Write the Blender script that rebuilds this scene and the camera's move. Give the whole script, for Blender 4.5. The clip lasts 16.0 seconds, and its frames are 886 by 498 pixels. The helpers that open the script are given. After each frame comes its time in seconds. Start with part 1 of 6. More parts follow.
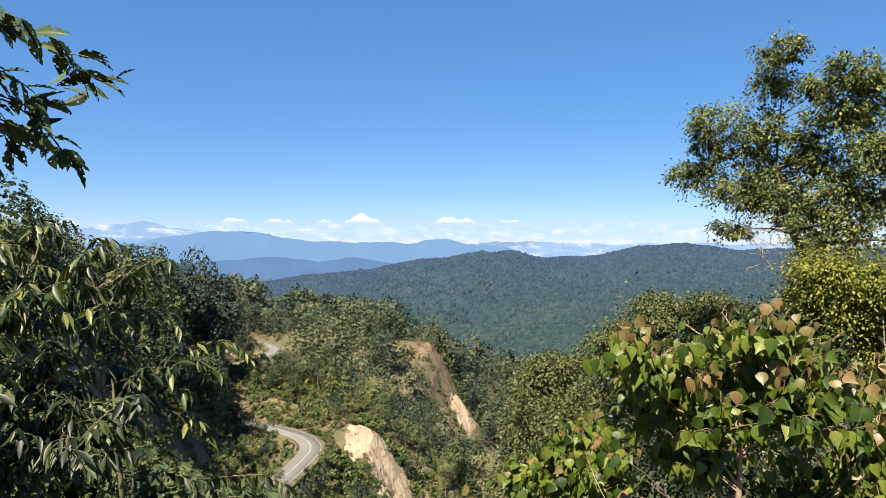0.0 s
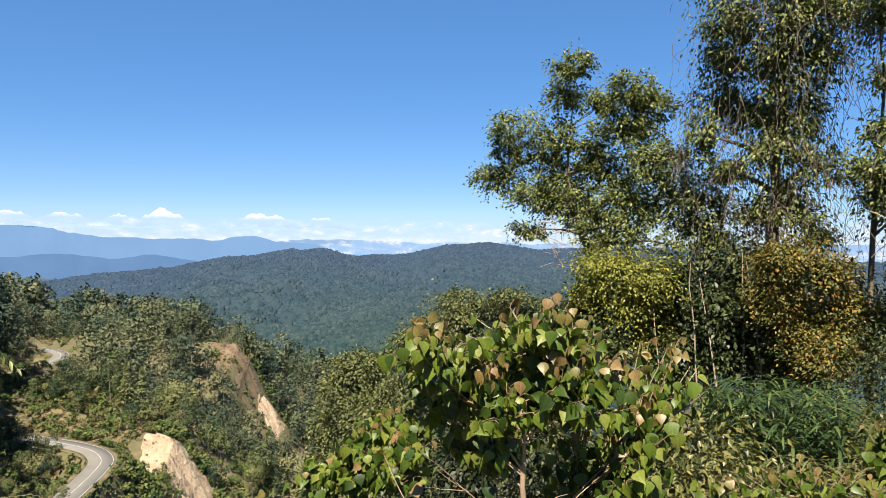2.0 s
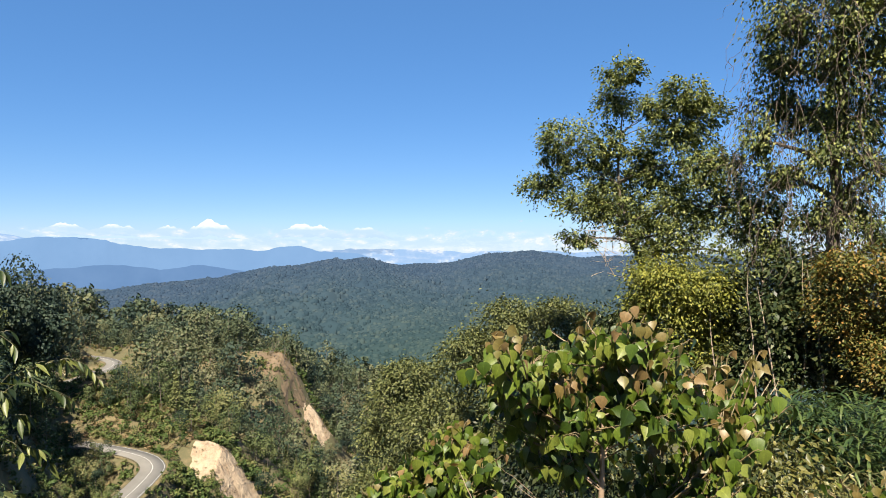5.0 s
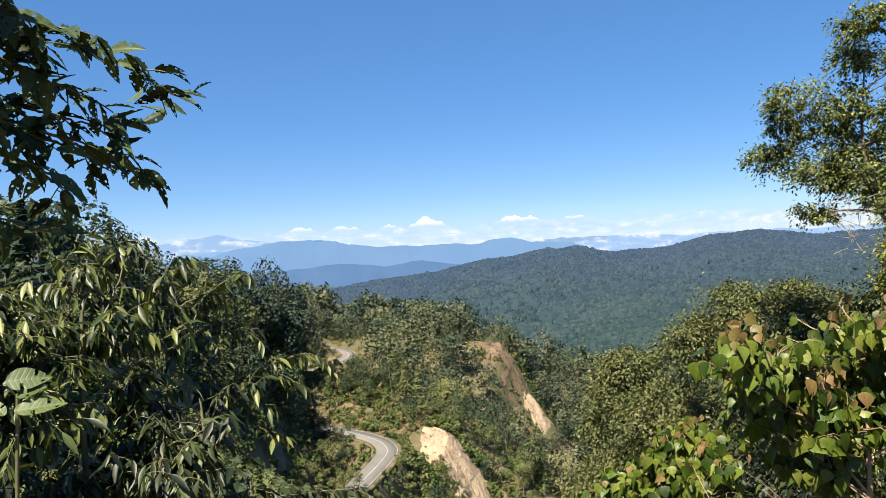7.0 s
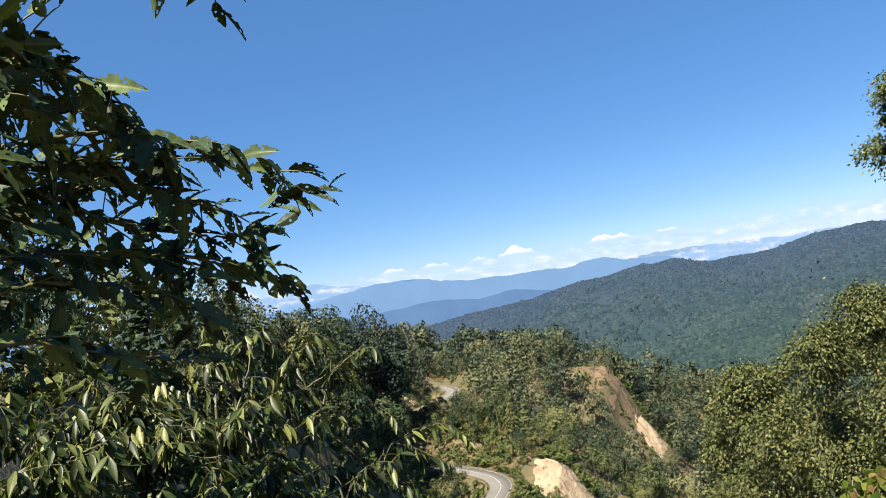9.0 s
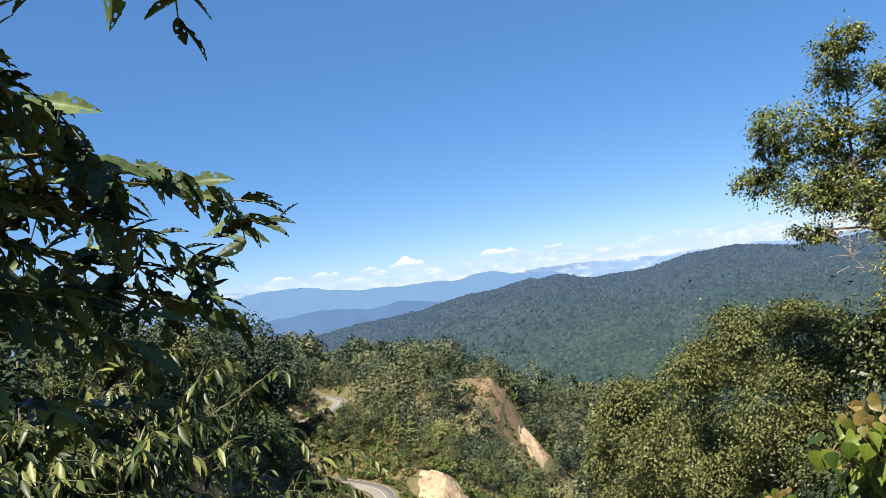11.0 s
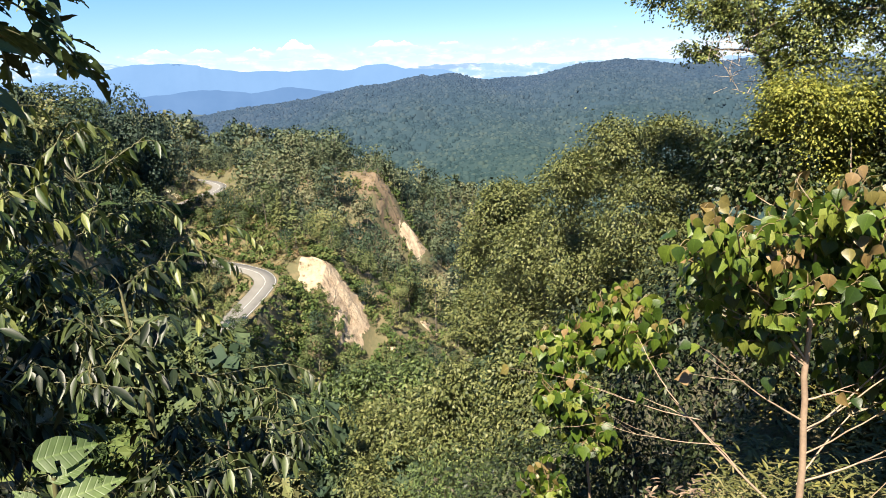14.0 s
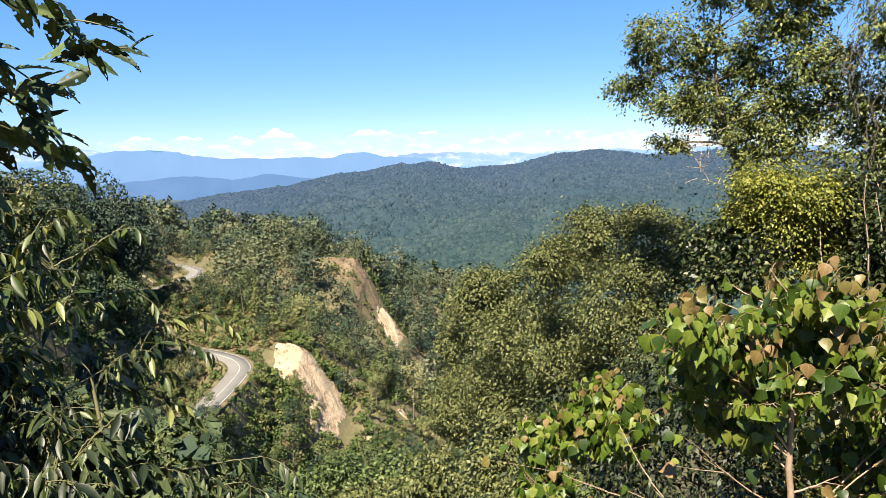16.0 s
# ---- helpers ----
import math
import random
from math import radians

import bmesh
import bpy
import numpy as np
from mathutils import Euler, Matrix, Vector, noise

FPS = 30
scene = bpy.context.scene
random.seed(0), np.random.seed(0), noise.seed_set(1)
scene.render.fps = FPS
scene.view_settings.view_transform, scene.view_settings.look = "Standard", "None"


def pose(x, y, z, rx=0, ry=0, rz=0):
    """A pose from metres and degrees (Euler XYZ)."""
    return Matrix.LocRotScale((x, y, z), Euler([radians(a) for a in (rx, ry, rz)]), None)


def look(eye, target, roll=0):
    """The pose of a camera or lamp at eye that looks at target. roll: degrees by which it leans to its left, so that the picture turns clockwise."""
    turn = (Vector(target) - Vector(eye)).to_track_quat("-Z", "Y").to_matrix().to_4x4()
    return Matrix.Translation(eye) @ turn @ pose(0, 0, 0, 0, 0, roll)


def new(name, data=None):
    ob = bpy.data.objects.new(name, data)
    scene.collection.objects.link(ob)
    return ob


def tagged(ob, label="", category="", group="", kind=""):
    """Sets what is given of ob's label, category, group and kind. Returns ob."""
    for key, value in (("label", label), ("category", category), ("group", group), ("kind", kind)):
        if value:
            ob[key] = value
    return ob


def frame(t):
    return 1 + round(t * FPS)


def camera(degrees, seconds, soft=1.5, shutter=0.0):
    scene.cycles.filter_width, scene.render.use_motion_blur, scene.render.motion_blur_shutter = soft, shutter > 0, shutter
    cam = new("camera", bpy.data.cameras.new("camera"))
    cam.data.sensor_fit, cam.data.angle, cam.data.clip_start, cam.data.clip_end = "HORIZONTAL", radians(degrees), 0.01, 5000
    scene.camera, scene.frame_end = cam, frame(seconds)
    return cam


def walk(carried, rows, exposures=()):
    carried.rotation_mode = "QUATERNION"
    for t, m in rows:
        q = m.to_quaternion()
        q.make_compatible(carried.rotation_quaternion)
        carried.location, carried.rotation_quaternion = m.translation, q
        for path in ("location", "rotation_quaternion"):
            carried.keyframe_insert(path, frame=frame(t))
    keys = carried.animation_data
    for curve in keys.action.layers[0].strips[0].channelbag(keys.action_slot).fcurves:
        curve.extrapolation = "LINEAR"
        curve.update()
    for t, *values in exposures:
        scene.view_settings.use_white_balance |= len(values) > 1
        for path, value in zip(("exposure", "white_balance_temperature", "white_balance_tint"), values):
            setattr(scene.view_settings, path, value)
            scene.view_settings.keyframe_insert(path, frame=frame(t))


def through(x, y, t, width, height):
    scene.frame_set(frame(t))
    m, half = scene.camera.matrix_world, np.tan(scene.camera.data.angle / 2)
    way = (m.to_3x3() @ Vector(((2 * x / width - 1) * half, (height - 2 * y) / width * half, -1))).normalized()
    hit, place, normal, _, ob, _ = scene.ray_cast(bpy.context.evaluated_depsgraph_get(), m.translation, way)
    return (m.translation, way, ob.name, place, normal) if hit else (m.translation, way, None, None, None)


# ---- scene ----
cam = camera(62.4, 16.0, soft=0.55)
EXPOSURES = [(0, 1.81), (9, 1.81), (12, 1.83), (12.5, 1.90), (13, 1.87), (13.5, 1.89), (14, 2.17), (14.5, 2.45), (15, 2.67), (15.5, 2.39), (16, 2.13)]
PATH = [
    (0, pose(0.002, 0.001, 1.600, 90.20, 0.03, 0.24)),
    (0.5, pose(0.016, 0.019, 1.593, 90.05, -0.10, -2.71)),
    (1, pose(0.025, -0.000, 1.599, 89.96, -0.18, -6.03)),
    (1.5, pose(0.045, 0.001, 1.599, 90.23, -0.15, -9.71)),
    (2, pose(0.086, 0.008, 1.595, 90.09, -0.33, -14.45)),
    (2.5, pose(0.102, 0.018, 1.587, 89.35, -0.35, -20.53)),
    (3, pose(0.059, 0.048, 1.590, 89.47, 0.05, -24.11)),
    (3.5, pose(-0.004, 0.049, 1.600, 90.64, 0.55, -21.97)),
    (4, pose(-0.054, 0.047, 1.609, 91.62, 0.44, -17.71)),
    (6.5, pose(-0.125, 0.092, 1.627, 89.10, 1.83, -0.23)),
    (7, pose(-0.116, 0.187, 1.624, 90.36, 2.85, 5.36)),
    (7.5, pose(-0.098, 0.329, 1.700, 91.54, 3.29, 10.24)),
    (8, pose(-0.152, 0.397, 1.753, 92.44, 4.54, 14.74)),
    (8.5, pose(-0.310, 0.410, 1.792, 92.98, 6.39, 14.95)),
    (9, pose(-0.380, 0.459, 1.835, 93.54, 8.48, 12.63)),
    (11.5, pose(-0.591, 0.526, 1.953, 92.86, 5.33, 1.53)),
    (12, pose(-0.579, 0.548, 1.926, 90.45, 3.56, -1.05)),
    (12.5, pose(-0.557, 0.541, 1.907, 87.21, 2.58, -2.26)),
    (13, pose(-0.556, 0.543, 1.896, 83.81, 2.46, -2.49)),
    (13.5, pose(-0.560, 0.546, 1.882, 79.92, 2.53, -3.26)),
    (14, pose(-0.559, 0.553, 1.875, 76.60, 2.27, -4.42)),
    (14.5, pose(-0.559, 0.563, 1.865, 74.20, 1.53, -5.30)),
    (15, pose(-0.562, 0.559, 1.863, 74.30, 1.05, -6.07)),
    (15.5, pose(-0.568, 0.569, 1.883, 78.33, 1.36, -6.89)),
    (16, pose(-0.572, 0.552, 1.893, 83.25, 1.85, -6.07)),
]
walk(cam, PATH, EXPOSURES)

# ---------------------------------------------------------------- light
SUN_AZ, SUN_EL = radians(203.0), radians(52.0)   # clockwise from the way ahead (+y); height above the horizon
world = bpy.data.worlds.new("sky")
scene.world = world
world.use_nodes = True
wn = world.node_tree.nodes
sky = wn.new("ShaderNodeTexSky")
sky.sky_type = "NISHITA"
sky.sun_disc = False
sky.sun_elevation = SUN_EL
sky.sun_rotation = SUN_AZ
sky.altitude = 1800.0
sky.air_density, sky.dust_density, sky.ozone_density = 1.0, 0.05, 4.0
wn["Background"].inputs["Strength"].default_value = 0.05
tint = wn.new("ShaderNodeHueSaturation")
tint.inputs["Saturation"].default_value = 1.24
tint.inputs["Value"].default_value = 0.82
world.node_tree.links.new(sky.outputs["Color"], tint.inputs["Color"])
air = wn.new("ShaderNodeMix")
air.data_type = "RGBA"
air.inputs["Factor"].default_value = 0.36
air.inputs["B"].default_value = (0.98, 2.38, 4.92, 1)
world.node_tree.links.new(tint.outputs["Color"], air.inputs["A"])
cast = wn.new("ShaderNodeMix")
cast.data_type, cast.blend_type = "RGBA", "MULTIPLY"
cast.inputs["Factor"].default_value = 1.0
cast.inputs["B"].default_value = (1.045, 0.98, 0.995, 1)
world.node_tree.links.new(air.outputs["Result"], cast.inputs["A"])
world.node_tree.links.new(cast.outputs["Result"], wn["Background"].inputs["Color"])

sun = new("sun", bpy.data.lights.new("sun", "SUN"))
sun.data.energy = 5.0
sun.data.angle = radians(0.55)
sun.data.color = (1.0, 0.89, 0.72)
to_sun = Vector((math.sin(SUN_AZ) * math.cos(SUN_EL), math.cos(SUN_AZ) * math.cos(SUN_EL), math.sin(SUN_EL)))
sun.matrix_world = look(to_sun * 60, (0, 0, 0))


# ---------------------------------------------------------------- materials
def ramp(nt, fac, stops):
    node = nt.nodes.new("ShaderNodeValToRGB")
    while len(node.color_ramp.elements) < len(stops):
        node.color_ramp.elements.new(0.5)
    for e, (p, c) in zip(node.color_ramp.elements, stops):
        e.position, e.color = p, (*c, 1)
    nt.links.new(fac, node.inputs["Fac"])
    return node.outputs["Color"]


def noise_out(nt, scale, detail=4, rough=0.6, coord="Object", vec=None):
    n = nt.nodes.new("ShaderNodeTexNoise")
    n.inputs["Scale"].default_value, n.inputs["Detail"].default_value, n.inputs["Roughness"].default_value = scale, detail, rough
    if vec is None:
        tc = nt.nodes.new("ShaderNodeTexCoord")
        vec = tc.outputs[coord]
    nt.links.new(vec, n.inputs["Vector"])
    return n.outputs["Fac"]


def world_pos(nt):
    return nt.nodes.new("ShaderNodeNewGeometry").outputs["Position"]


def mix_rgb(nt, a, b, fac, mode="MIX"):
    m = nt.nodes.new("ShaderNodeMix")
    m.data_type, m.blend_type = "RGBA", mode
    for sock, v in ((m.inputs["Factor"], fac), (m.inputs["A"], a), (m.inputs["B"], b)):
        if hasattr(v, "is_linked"):
            nt.links.new(v, sock)
        else:
            sock.default_value = v if not isinstance(v, tuple) else (*v, 1)
    return m.outputs["Result"]


def math_node(nt, op, a, b):
    m = nt.nodes.new("ShaderNodeMath")
    m.operation = op
    for sock, v in zip(m.inputs, (a, b)):
        if hasattr(v, "is_linked"):
            nt.links.new(v, sock)
        else:
            sock.default_value = v
    return m.outputs["Value"]


def material(name):
    m = bpy.data.materials.new(name)
    m.use_nodes = True
    return m, m.node_tree, m.node_tree.nodes["Principled BSDF"]


def surface(name, stops, scale=1.0, rough=0.9, bump=0.3, bump_scale=8.0, coord_world=True, bump_dist=0.05):
    """A matt surface with colour at two scales and fine relief."""
    m, nt, p = material(name)
    vec = world_pos(nt)
    big = noise_out(nt, scale, 5, 0.62, vec=vec)
    fine = noise_out(nt, scale * 9, 4, 0.7, vec=vec)
    both = math_node(nt, "ADD", math_node(nt, "MULTIPLY", big, 0.65), math_node(nt, "MULTIPLY", fine, 0.35))
    nt.links.new(ramp(nt, both, [(a, (0.76 * c[0], 0.76 * c[1], 0.76 * c[2])) for a, c in stops]), p.inputs["Base Color"])
    p.inputs["Roughness"].default_value = rough
    b = nt.nodes.new("ShaderNodeBump")
    b.inputs["Strength"].default_value, b.inputs["Distance"].default_value = bump, bump_dist
    nt.links.new(noise_out(nt, bump_scale, 5, 0.65, vec=vec), b.inputs["Height"])
    nt.links.new(b.outputs["Normal"], p.inputs["Normal"])
    return m


def foliage(name, stops, rough=0.5, through=0.35, tint=(1.3, 1.25, 0.5), vein=0.0, patch=0.0, spec=0.4, deep=0.66, rib_tone=0.16, relief=0.12):
    """Leaves: each one's own shade, light passing through, worn patches."""
    m, nt, p = material(name)
    geo = nt.nodes.new("ShaderNodeNewGeometry")
    info = nt.nodes.new("ShaderNodeObjectInfo")
    r = math_node(nt, "FRACT", math_node(nt, "ADD", geo.outputs["Random Per Island"], info.outputs["Random"]), 0)
    if patch:
        own = nt.nodes.new("ShaderNodeAttribute")
        own.attribute_name = "tone"
        tree = math_node(nt, "FRACT", math_node(nt, "ADD", own.outputs["Fac"], info.outputs["Random"]), 0)
        r = math_node(nt, "ADD", math_node(nt, "MULTIPLY", geo.outputs["Random Per Island"], 1 - patch), math_node(nt, "MULTIPLY", tree, patch))
    col = ramp(nt, r, [(a, (deep * c[0], deep * c[1], 1.25 * deep * c[2])) for a, c in stops])
    grain = noise_out(nt, 60.0 if not patch else 1.5, 3, 0.6, vec=geo.outputs["Position"])
    col = mix_rgb(nt, col, ramp(nt, grain, [(0.3, (0.55, 0.55, 0.55)), (0.7, (1.25, 1.25, 1.2))]), 0.5, "MULTIPLY")
    if vein:
        uv = nt.nodes.new("ShaderNodeUVMap")
        sep = nt.nodes.new("ShaderNodeSeparateXYZ")
        nt.links.new(uv.outputs["UV"], sep.inputs["Vector"])
        side = math_node(nt, "ABSOLUTE", sep.outputs["X"], 0)
        rib = math_node(nt, "LESS_THAN", side, 0.014)
        slant = math_node(nt, "SUBTRACT", sep.outputs["Y"], math_node(nt, "MULTIPLY", side, 0.75))
        ribs = math_node(nt, "POWER", math_node(nt, "ABSOLUTE", math_node(nt, "SINE", math_node(nt, "MULTIPLY", slant, vein), 0), 0), 30.0)
        both = math_node(nt, "MAXIMUM", rib, math_node(nt, "MULTIPLY", ribs, rib_tone))
        col = mix_rgb(nt, col, mix_rgb(nt, col, (1.45, 1.4, 1.4), 1.0, "MULTIPLY"), both)
        bump = nt.nodes.new("ShaderNodeBump")
        bump.inputs["Strength"].default_value, bump.inputs["Distance"].default_value = relief, 0.003
        nt.links.new(math_node(nt, "SUBTRACT", 1.0, ribs), bump.inputs["Height"])
        nt.links.new(bump.outputs["Normal"], p.inputs["Normal"])
    nt.links.new(col, p.inputs["Base Color"])
    p.inputs["Roughness"].default_value = rough
    p.inputs["Specular IOR Level"].default_value = spec
    tr = nt.nodes.new("ShaderNodeBsdfTranslucent")
    nt.links.new(mix_rgb(nt, col, tint, 1.0, "MULTIPLY"), tr.inputs["Color"])
    mx = nt.nodes.new("ShaderNodeMixShader")
    mx.inputs["Fac"].default_value = 0.6 * through
    nt.links.new(p.outputs["BSDF"], mx.inputs[1])
    nt.links.new(tr.outputs["BSDF"], mx.inputs[2])
    nt.links.new(mx.outputs["Shader"], nt.nodes["Material Output"].inputs["Surface"])
    return m


M_GROUND = surface("slope_soil", [(0.25, (0.035, 0.042, 0.014)), (0.5, (0.085, 0.075, 0.032)), (0.75, (0.22, 0.15, 0.08))], 0.12, bump=0.6, bump_scale=1.2, bump_dist=0.3)
# Distance haze is painted into this far ground as a bluish colour
M_FARGROUND = surface("hazed_far_floor", [(0.3, (0.026, 0.046, 0.056)), (0.7, (0.034, 0.056, 0.064))], 0.02, bump=0.3, bump_scale=0.12, bump_dist=3.0)
# The darkest stop paints shaded pits into the pale earth
M_SCAR = surface("landslide_earth", [(0.35, (0.07, 0.05, 0.03)), (0.4, (0.26, 0.185, 0.12)), (0.5, (0.34, 0.26, 0.175)), (0.62, (0.38, 0.3, 0.21)), (0.75, (0.24, 0.17, 0.11))], 0.34, bump=1.0, bump_scale=0.7, bump_dist=0.8)
M_REDSCAR = surface("dry_brown_earth", [(0.3, (0.055, 0.048, 0.025)), (0.5, (0.115, 0.08, 0.046)), (0.72, (0.18, 0.13, 0.082))], 0.15, bump=0.9, bump_scale=0.5, bump_dist=0.6)
M_TERRACE = surface("dry_grass_earth", [(0.3, (0.06, 0.06, 0.022)), (0.5, (0.125, 0.1, 0.045)), (0.72, (0.21, 0.15, 0.075))], 0.3, bump=0.9, bump_scale=2.0, bump_dist=0.4)
M_ASPHALT = surface("road_asphalt", [(0.3, (0.125, 0.12, 0.11)), (0.7, (0.17, 0.162, 0.15))], 0.3, rough=1.0, bump=0.1, bump_scale=20, bump_dist=0.02)
M_PAINT = surface("white_road_paint", [(0.3, (0.3, 0.3, 0.28)), (0.7, (0.62, 0.62, 0.6))], 2.0, rough=0.6, bump=0.05)
M_BARK = surface("bark", [(0.3, (0.07, 0.055, 0.04)), (0.7, (0.2, 0.16, 0.12))], 3.0, bump=0.6, bump_scale=25, bump_dist=0.02)
M_WOODBARK = surface("grey_forest_bark", [(0.3, (0.07, 0.06, 0.048)), (0.7, (0.2, 0.17, 0.135))], 2.0, bump=0.4, bump_scale=12, bump_dist=0.02)
M_PALEBARK = surface("pale_bark", [(0.3, (0.2, 0.15, 0.11)), (0.7, (0.42, 0.34, 0.26))], 4.0, bump=0.4, bump_scale=30, bump_dist=0.01)
M_STEM = surface("shrub_stem", [(0.3, (0.16, 0.11, 0.075)), (0.7, (0.36, 0.26, 0.18))], 6.0, rough=0.6, bump=0.3, bump_scale=60, bump_dist=0.004)
M_STALK = surface("leaf_stalk", [(0.3, (0.1, 0.075, 0.035)), (0.7, (0.2, 0.15, 0.07))], 6.0, rough=0.6, bump=0.2, bump_scale=60, bump_dist=0.003)
M_TWIG = surface("green_twig", [(0.3, (0.05, 0.05, 0.02)), (0.7, (0.14, 0.13, 0.05))], 8.0, rough=0.6, bump=0.2, bump_scale=60, bump_dist=0.003)
M_VINE = surface("dry_vine", [(0.3, (0.05, 0.038, 0.03)), (0.7, (0.17, 0.125, 0.095))], 5.0, bump=0.2, bump_scale=40, bump_dist=0.005)

M_FOREST = foliage("forest_leaves", [(0.0, (0.01, 0.022, 0.012)), (0.25, (0.034, 0.055, 0.027)), (0.55, (0.078, 0.1, 0.032)), (0.8, (0.134, 0.144, 0.046)), (1.0, (0.185, 0.165, 0.072))], 0.6, 0.22, patch=0.8, spec=0.1, deep=0.86)
# Aerial haze over the farther slopes is painted in as darker, bluer green
M_HAZEDWOOD = foliage("hazed_forest_leaves", [(0.0, (0.009, 0.02, 0.012)), (0.25, (0.03, 0.049, 0.028)), (0.55, (0.066, 0.086, 0.037)), (0.8, (0.108, 0.118, 0.05)), (1.0, (0.14, 0.134, 0.064))], 0.6, 0.2, patch=0.8, spec=0.15, deep=0.82)
M_SCRUB = foliage("scrub_leaves", [(0.0, (0.02, 0.034, 0.01)), (0.35, (0.056, 0.09, 0.02)), (0.7, (0.105, 0.13, 0.032)), (1.0, (0.2, 0.165, 0.065))], 0.6, 0.2, patch=0.74, spec=0.12, deep=0.74)

M_DRYSCRUB = foliage("dry_scrub_leaves", [(0.0, (0.04, 0.045, 0.014)), (0.35, (0.09, 0.09, 0.026)), (0.7, (0.15, 0.112, 0.046)), (1.0, (0.22, 0.15, 0.07))], 0.65, 0.2, patch=0.74, spec=0.12, deep=0.85)


def canopy_material():
    """Forest seen from far off: each crown of its own shade, painted haze bluer with distance."""
    m, nt, p = material("far_hazy_forest")
    geo = nt.nodes.new("ShaderNodeNewGeometry")
    pos = geo.outputs["Position"]
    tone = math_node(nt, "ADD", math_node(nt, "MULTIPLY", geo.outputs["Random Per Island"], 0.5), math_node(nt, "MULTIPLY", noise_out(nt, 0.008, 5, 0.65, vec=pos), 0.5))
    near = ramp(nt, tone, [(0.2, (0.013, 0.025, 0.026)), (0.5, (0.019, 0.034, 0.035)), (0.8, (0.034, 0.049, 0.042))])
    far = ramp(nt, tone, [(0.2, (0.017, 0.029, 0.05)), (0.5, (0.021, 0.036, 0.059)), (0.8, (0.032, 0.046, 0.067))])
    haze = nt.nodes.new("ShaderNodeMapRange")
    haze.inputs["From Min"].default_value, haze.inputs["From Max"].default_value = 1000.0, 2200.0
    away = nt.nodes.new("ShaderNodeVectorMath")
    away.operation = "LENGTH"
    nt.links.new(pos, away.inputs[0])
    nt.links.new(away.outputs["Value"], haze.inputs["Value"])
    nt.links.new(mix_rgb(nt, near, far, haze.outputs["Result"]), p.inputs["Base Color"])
    p.inputs["Roughness"].default_value = 1.0
    p.inputs["Specular IOR Level"].default_value = 0.0
    return m


M_FARFOREST = canopy_material()

M_CHERRY = foliage("dark_serrated_leaf", [(0.0, (0.012, 0.018, 0.006)), (0.5, (0.032, 0.052, 0.014)), (1.0, (0.095, 0.135, 0.04))], 0.48, 0.1, vein=44.0, deep=0.8, spec=0.2, relief=0.06, rib_tone=0.3)
M_LANCE = foliage("lance_leaf", [(0.0, (0.01, 0.018, 0.005)), (0.5, (0.042, 0.068, 0.014)), (1.0, (0.19, 0.21, 0.05))], 0.42, 0.4, vein=44.0, deep=0.68, spec=0.3, relief=0.06)
# Darker copy of the lance leaf: the lower tree's shade painted in
M_SHADELANCE = foliage("shade_toned_lance_leaf", [(0.0, (0.008, 0.013, 0.004)), (0.5, (0.026, 0.04, 0.01)), (1.0, (0.085, 0.11, 0.03))], 0.45, 0.1, vein=44.0, deep=0.62, spec=0.28, relief=0.06)
M_HEART = foliage("heart_leaf", [(0.0, (0.022, 0.05, 0.006)), (0.4, (0.085, 0.145, 0.013)), (0.75, (0.16, 0.22, 0.022)), (1.0, (0.27, 0.3, 0.05))], 0.42, 0.42, vein=24.0, rib_tone=0.28, relief=0.2, deep=0.52, spec=0.3)
M_NEWLEAF = foliage("young_brown_leaf", [(0.0, (0.17, 0.165, 0.03)), (0.5, (0.26, 0.19, 0.05)), (1.0, (0.34, 0.22, 0.08))], 0.45, 0.36, deep=0.5, tint=(1.2, 1.0, 0.6), vein=24.0)
M_TREELEAF = foliage("tree_leaf", [(0.0, (0.026, 0.038, 0.01)), (0.5, (0.096, 0.12, 0.028)), (1.0, (0.23, 0.24, 0.064))], 0.5, 0.42, deep=0.92, spec=0.2)
M_OLIVE = foliage("olive_tree_leaf", [(0.0, (0.034, 0.046, 0.013)), (0.5, (0.08, 0.093, 0.024)), (1.0, (0.152, 0.158, 0.048))], 0.55, 0.3, deep=0.86, spec=0.2)
M_LUSH = foliage("lush_green_leaf", [(0.0, (0.026, 0.04, 0.013)), (0.5, (0.06, 0.092, 0.024)), (1.0, (0.125, 0.155, 0.042))], 0.5, 0.28, deep=0.84, spec=0.2)
M_YGREEN = foliage("yellow_green_leaf", [(0.0, (0.06, 0.075, 0.013)), (0.5, (0.155, 0.17, 0.025)), (1.0, (0.28, 0.27, 0.045))], 0.5, 0.42, deep=0.84, spec=0.2)
M_BANKWEED = foliage("bank_weed_leaf", [(0.0, (0.03, 0.045, 0.01)), (0.5, (0.11, 0.112, 0.02)), (1.0, (0.22, 0.2, 0.045))], 0.45, 0.3)
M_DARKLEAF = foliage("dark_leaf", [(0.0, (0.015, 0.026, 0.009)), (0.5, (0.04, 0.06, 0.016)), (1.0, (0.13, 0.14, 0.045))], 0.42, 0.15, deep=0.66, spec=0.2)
# Deep shade on the bank behind the shrubs is painted into this leaf
M_SHADELEAF = foliage("shade_toned_bank_leaf", [(0.0, (0.01, 0.017, 0.006)), (0.5, (0.024, 0.038, 0.012)), (1.0, (0.075, 0.088, 0.028))], 0.5, 0.12, deep=0.6, spec=0.2)
M_RUST = foliage("rust_leaf", [(0.0, (0.055, 0.07, 0.014)), (0.5, (0.11, 0.118, 0.022)), (0.8, (0.19, 0.14, 0.028)), (1.0, (0.28, 0.15, 0.032))], 0.5, 0.38, tint=(1.2, 1.0, 0.5), spec=0.2, deep=0.8)
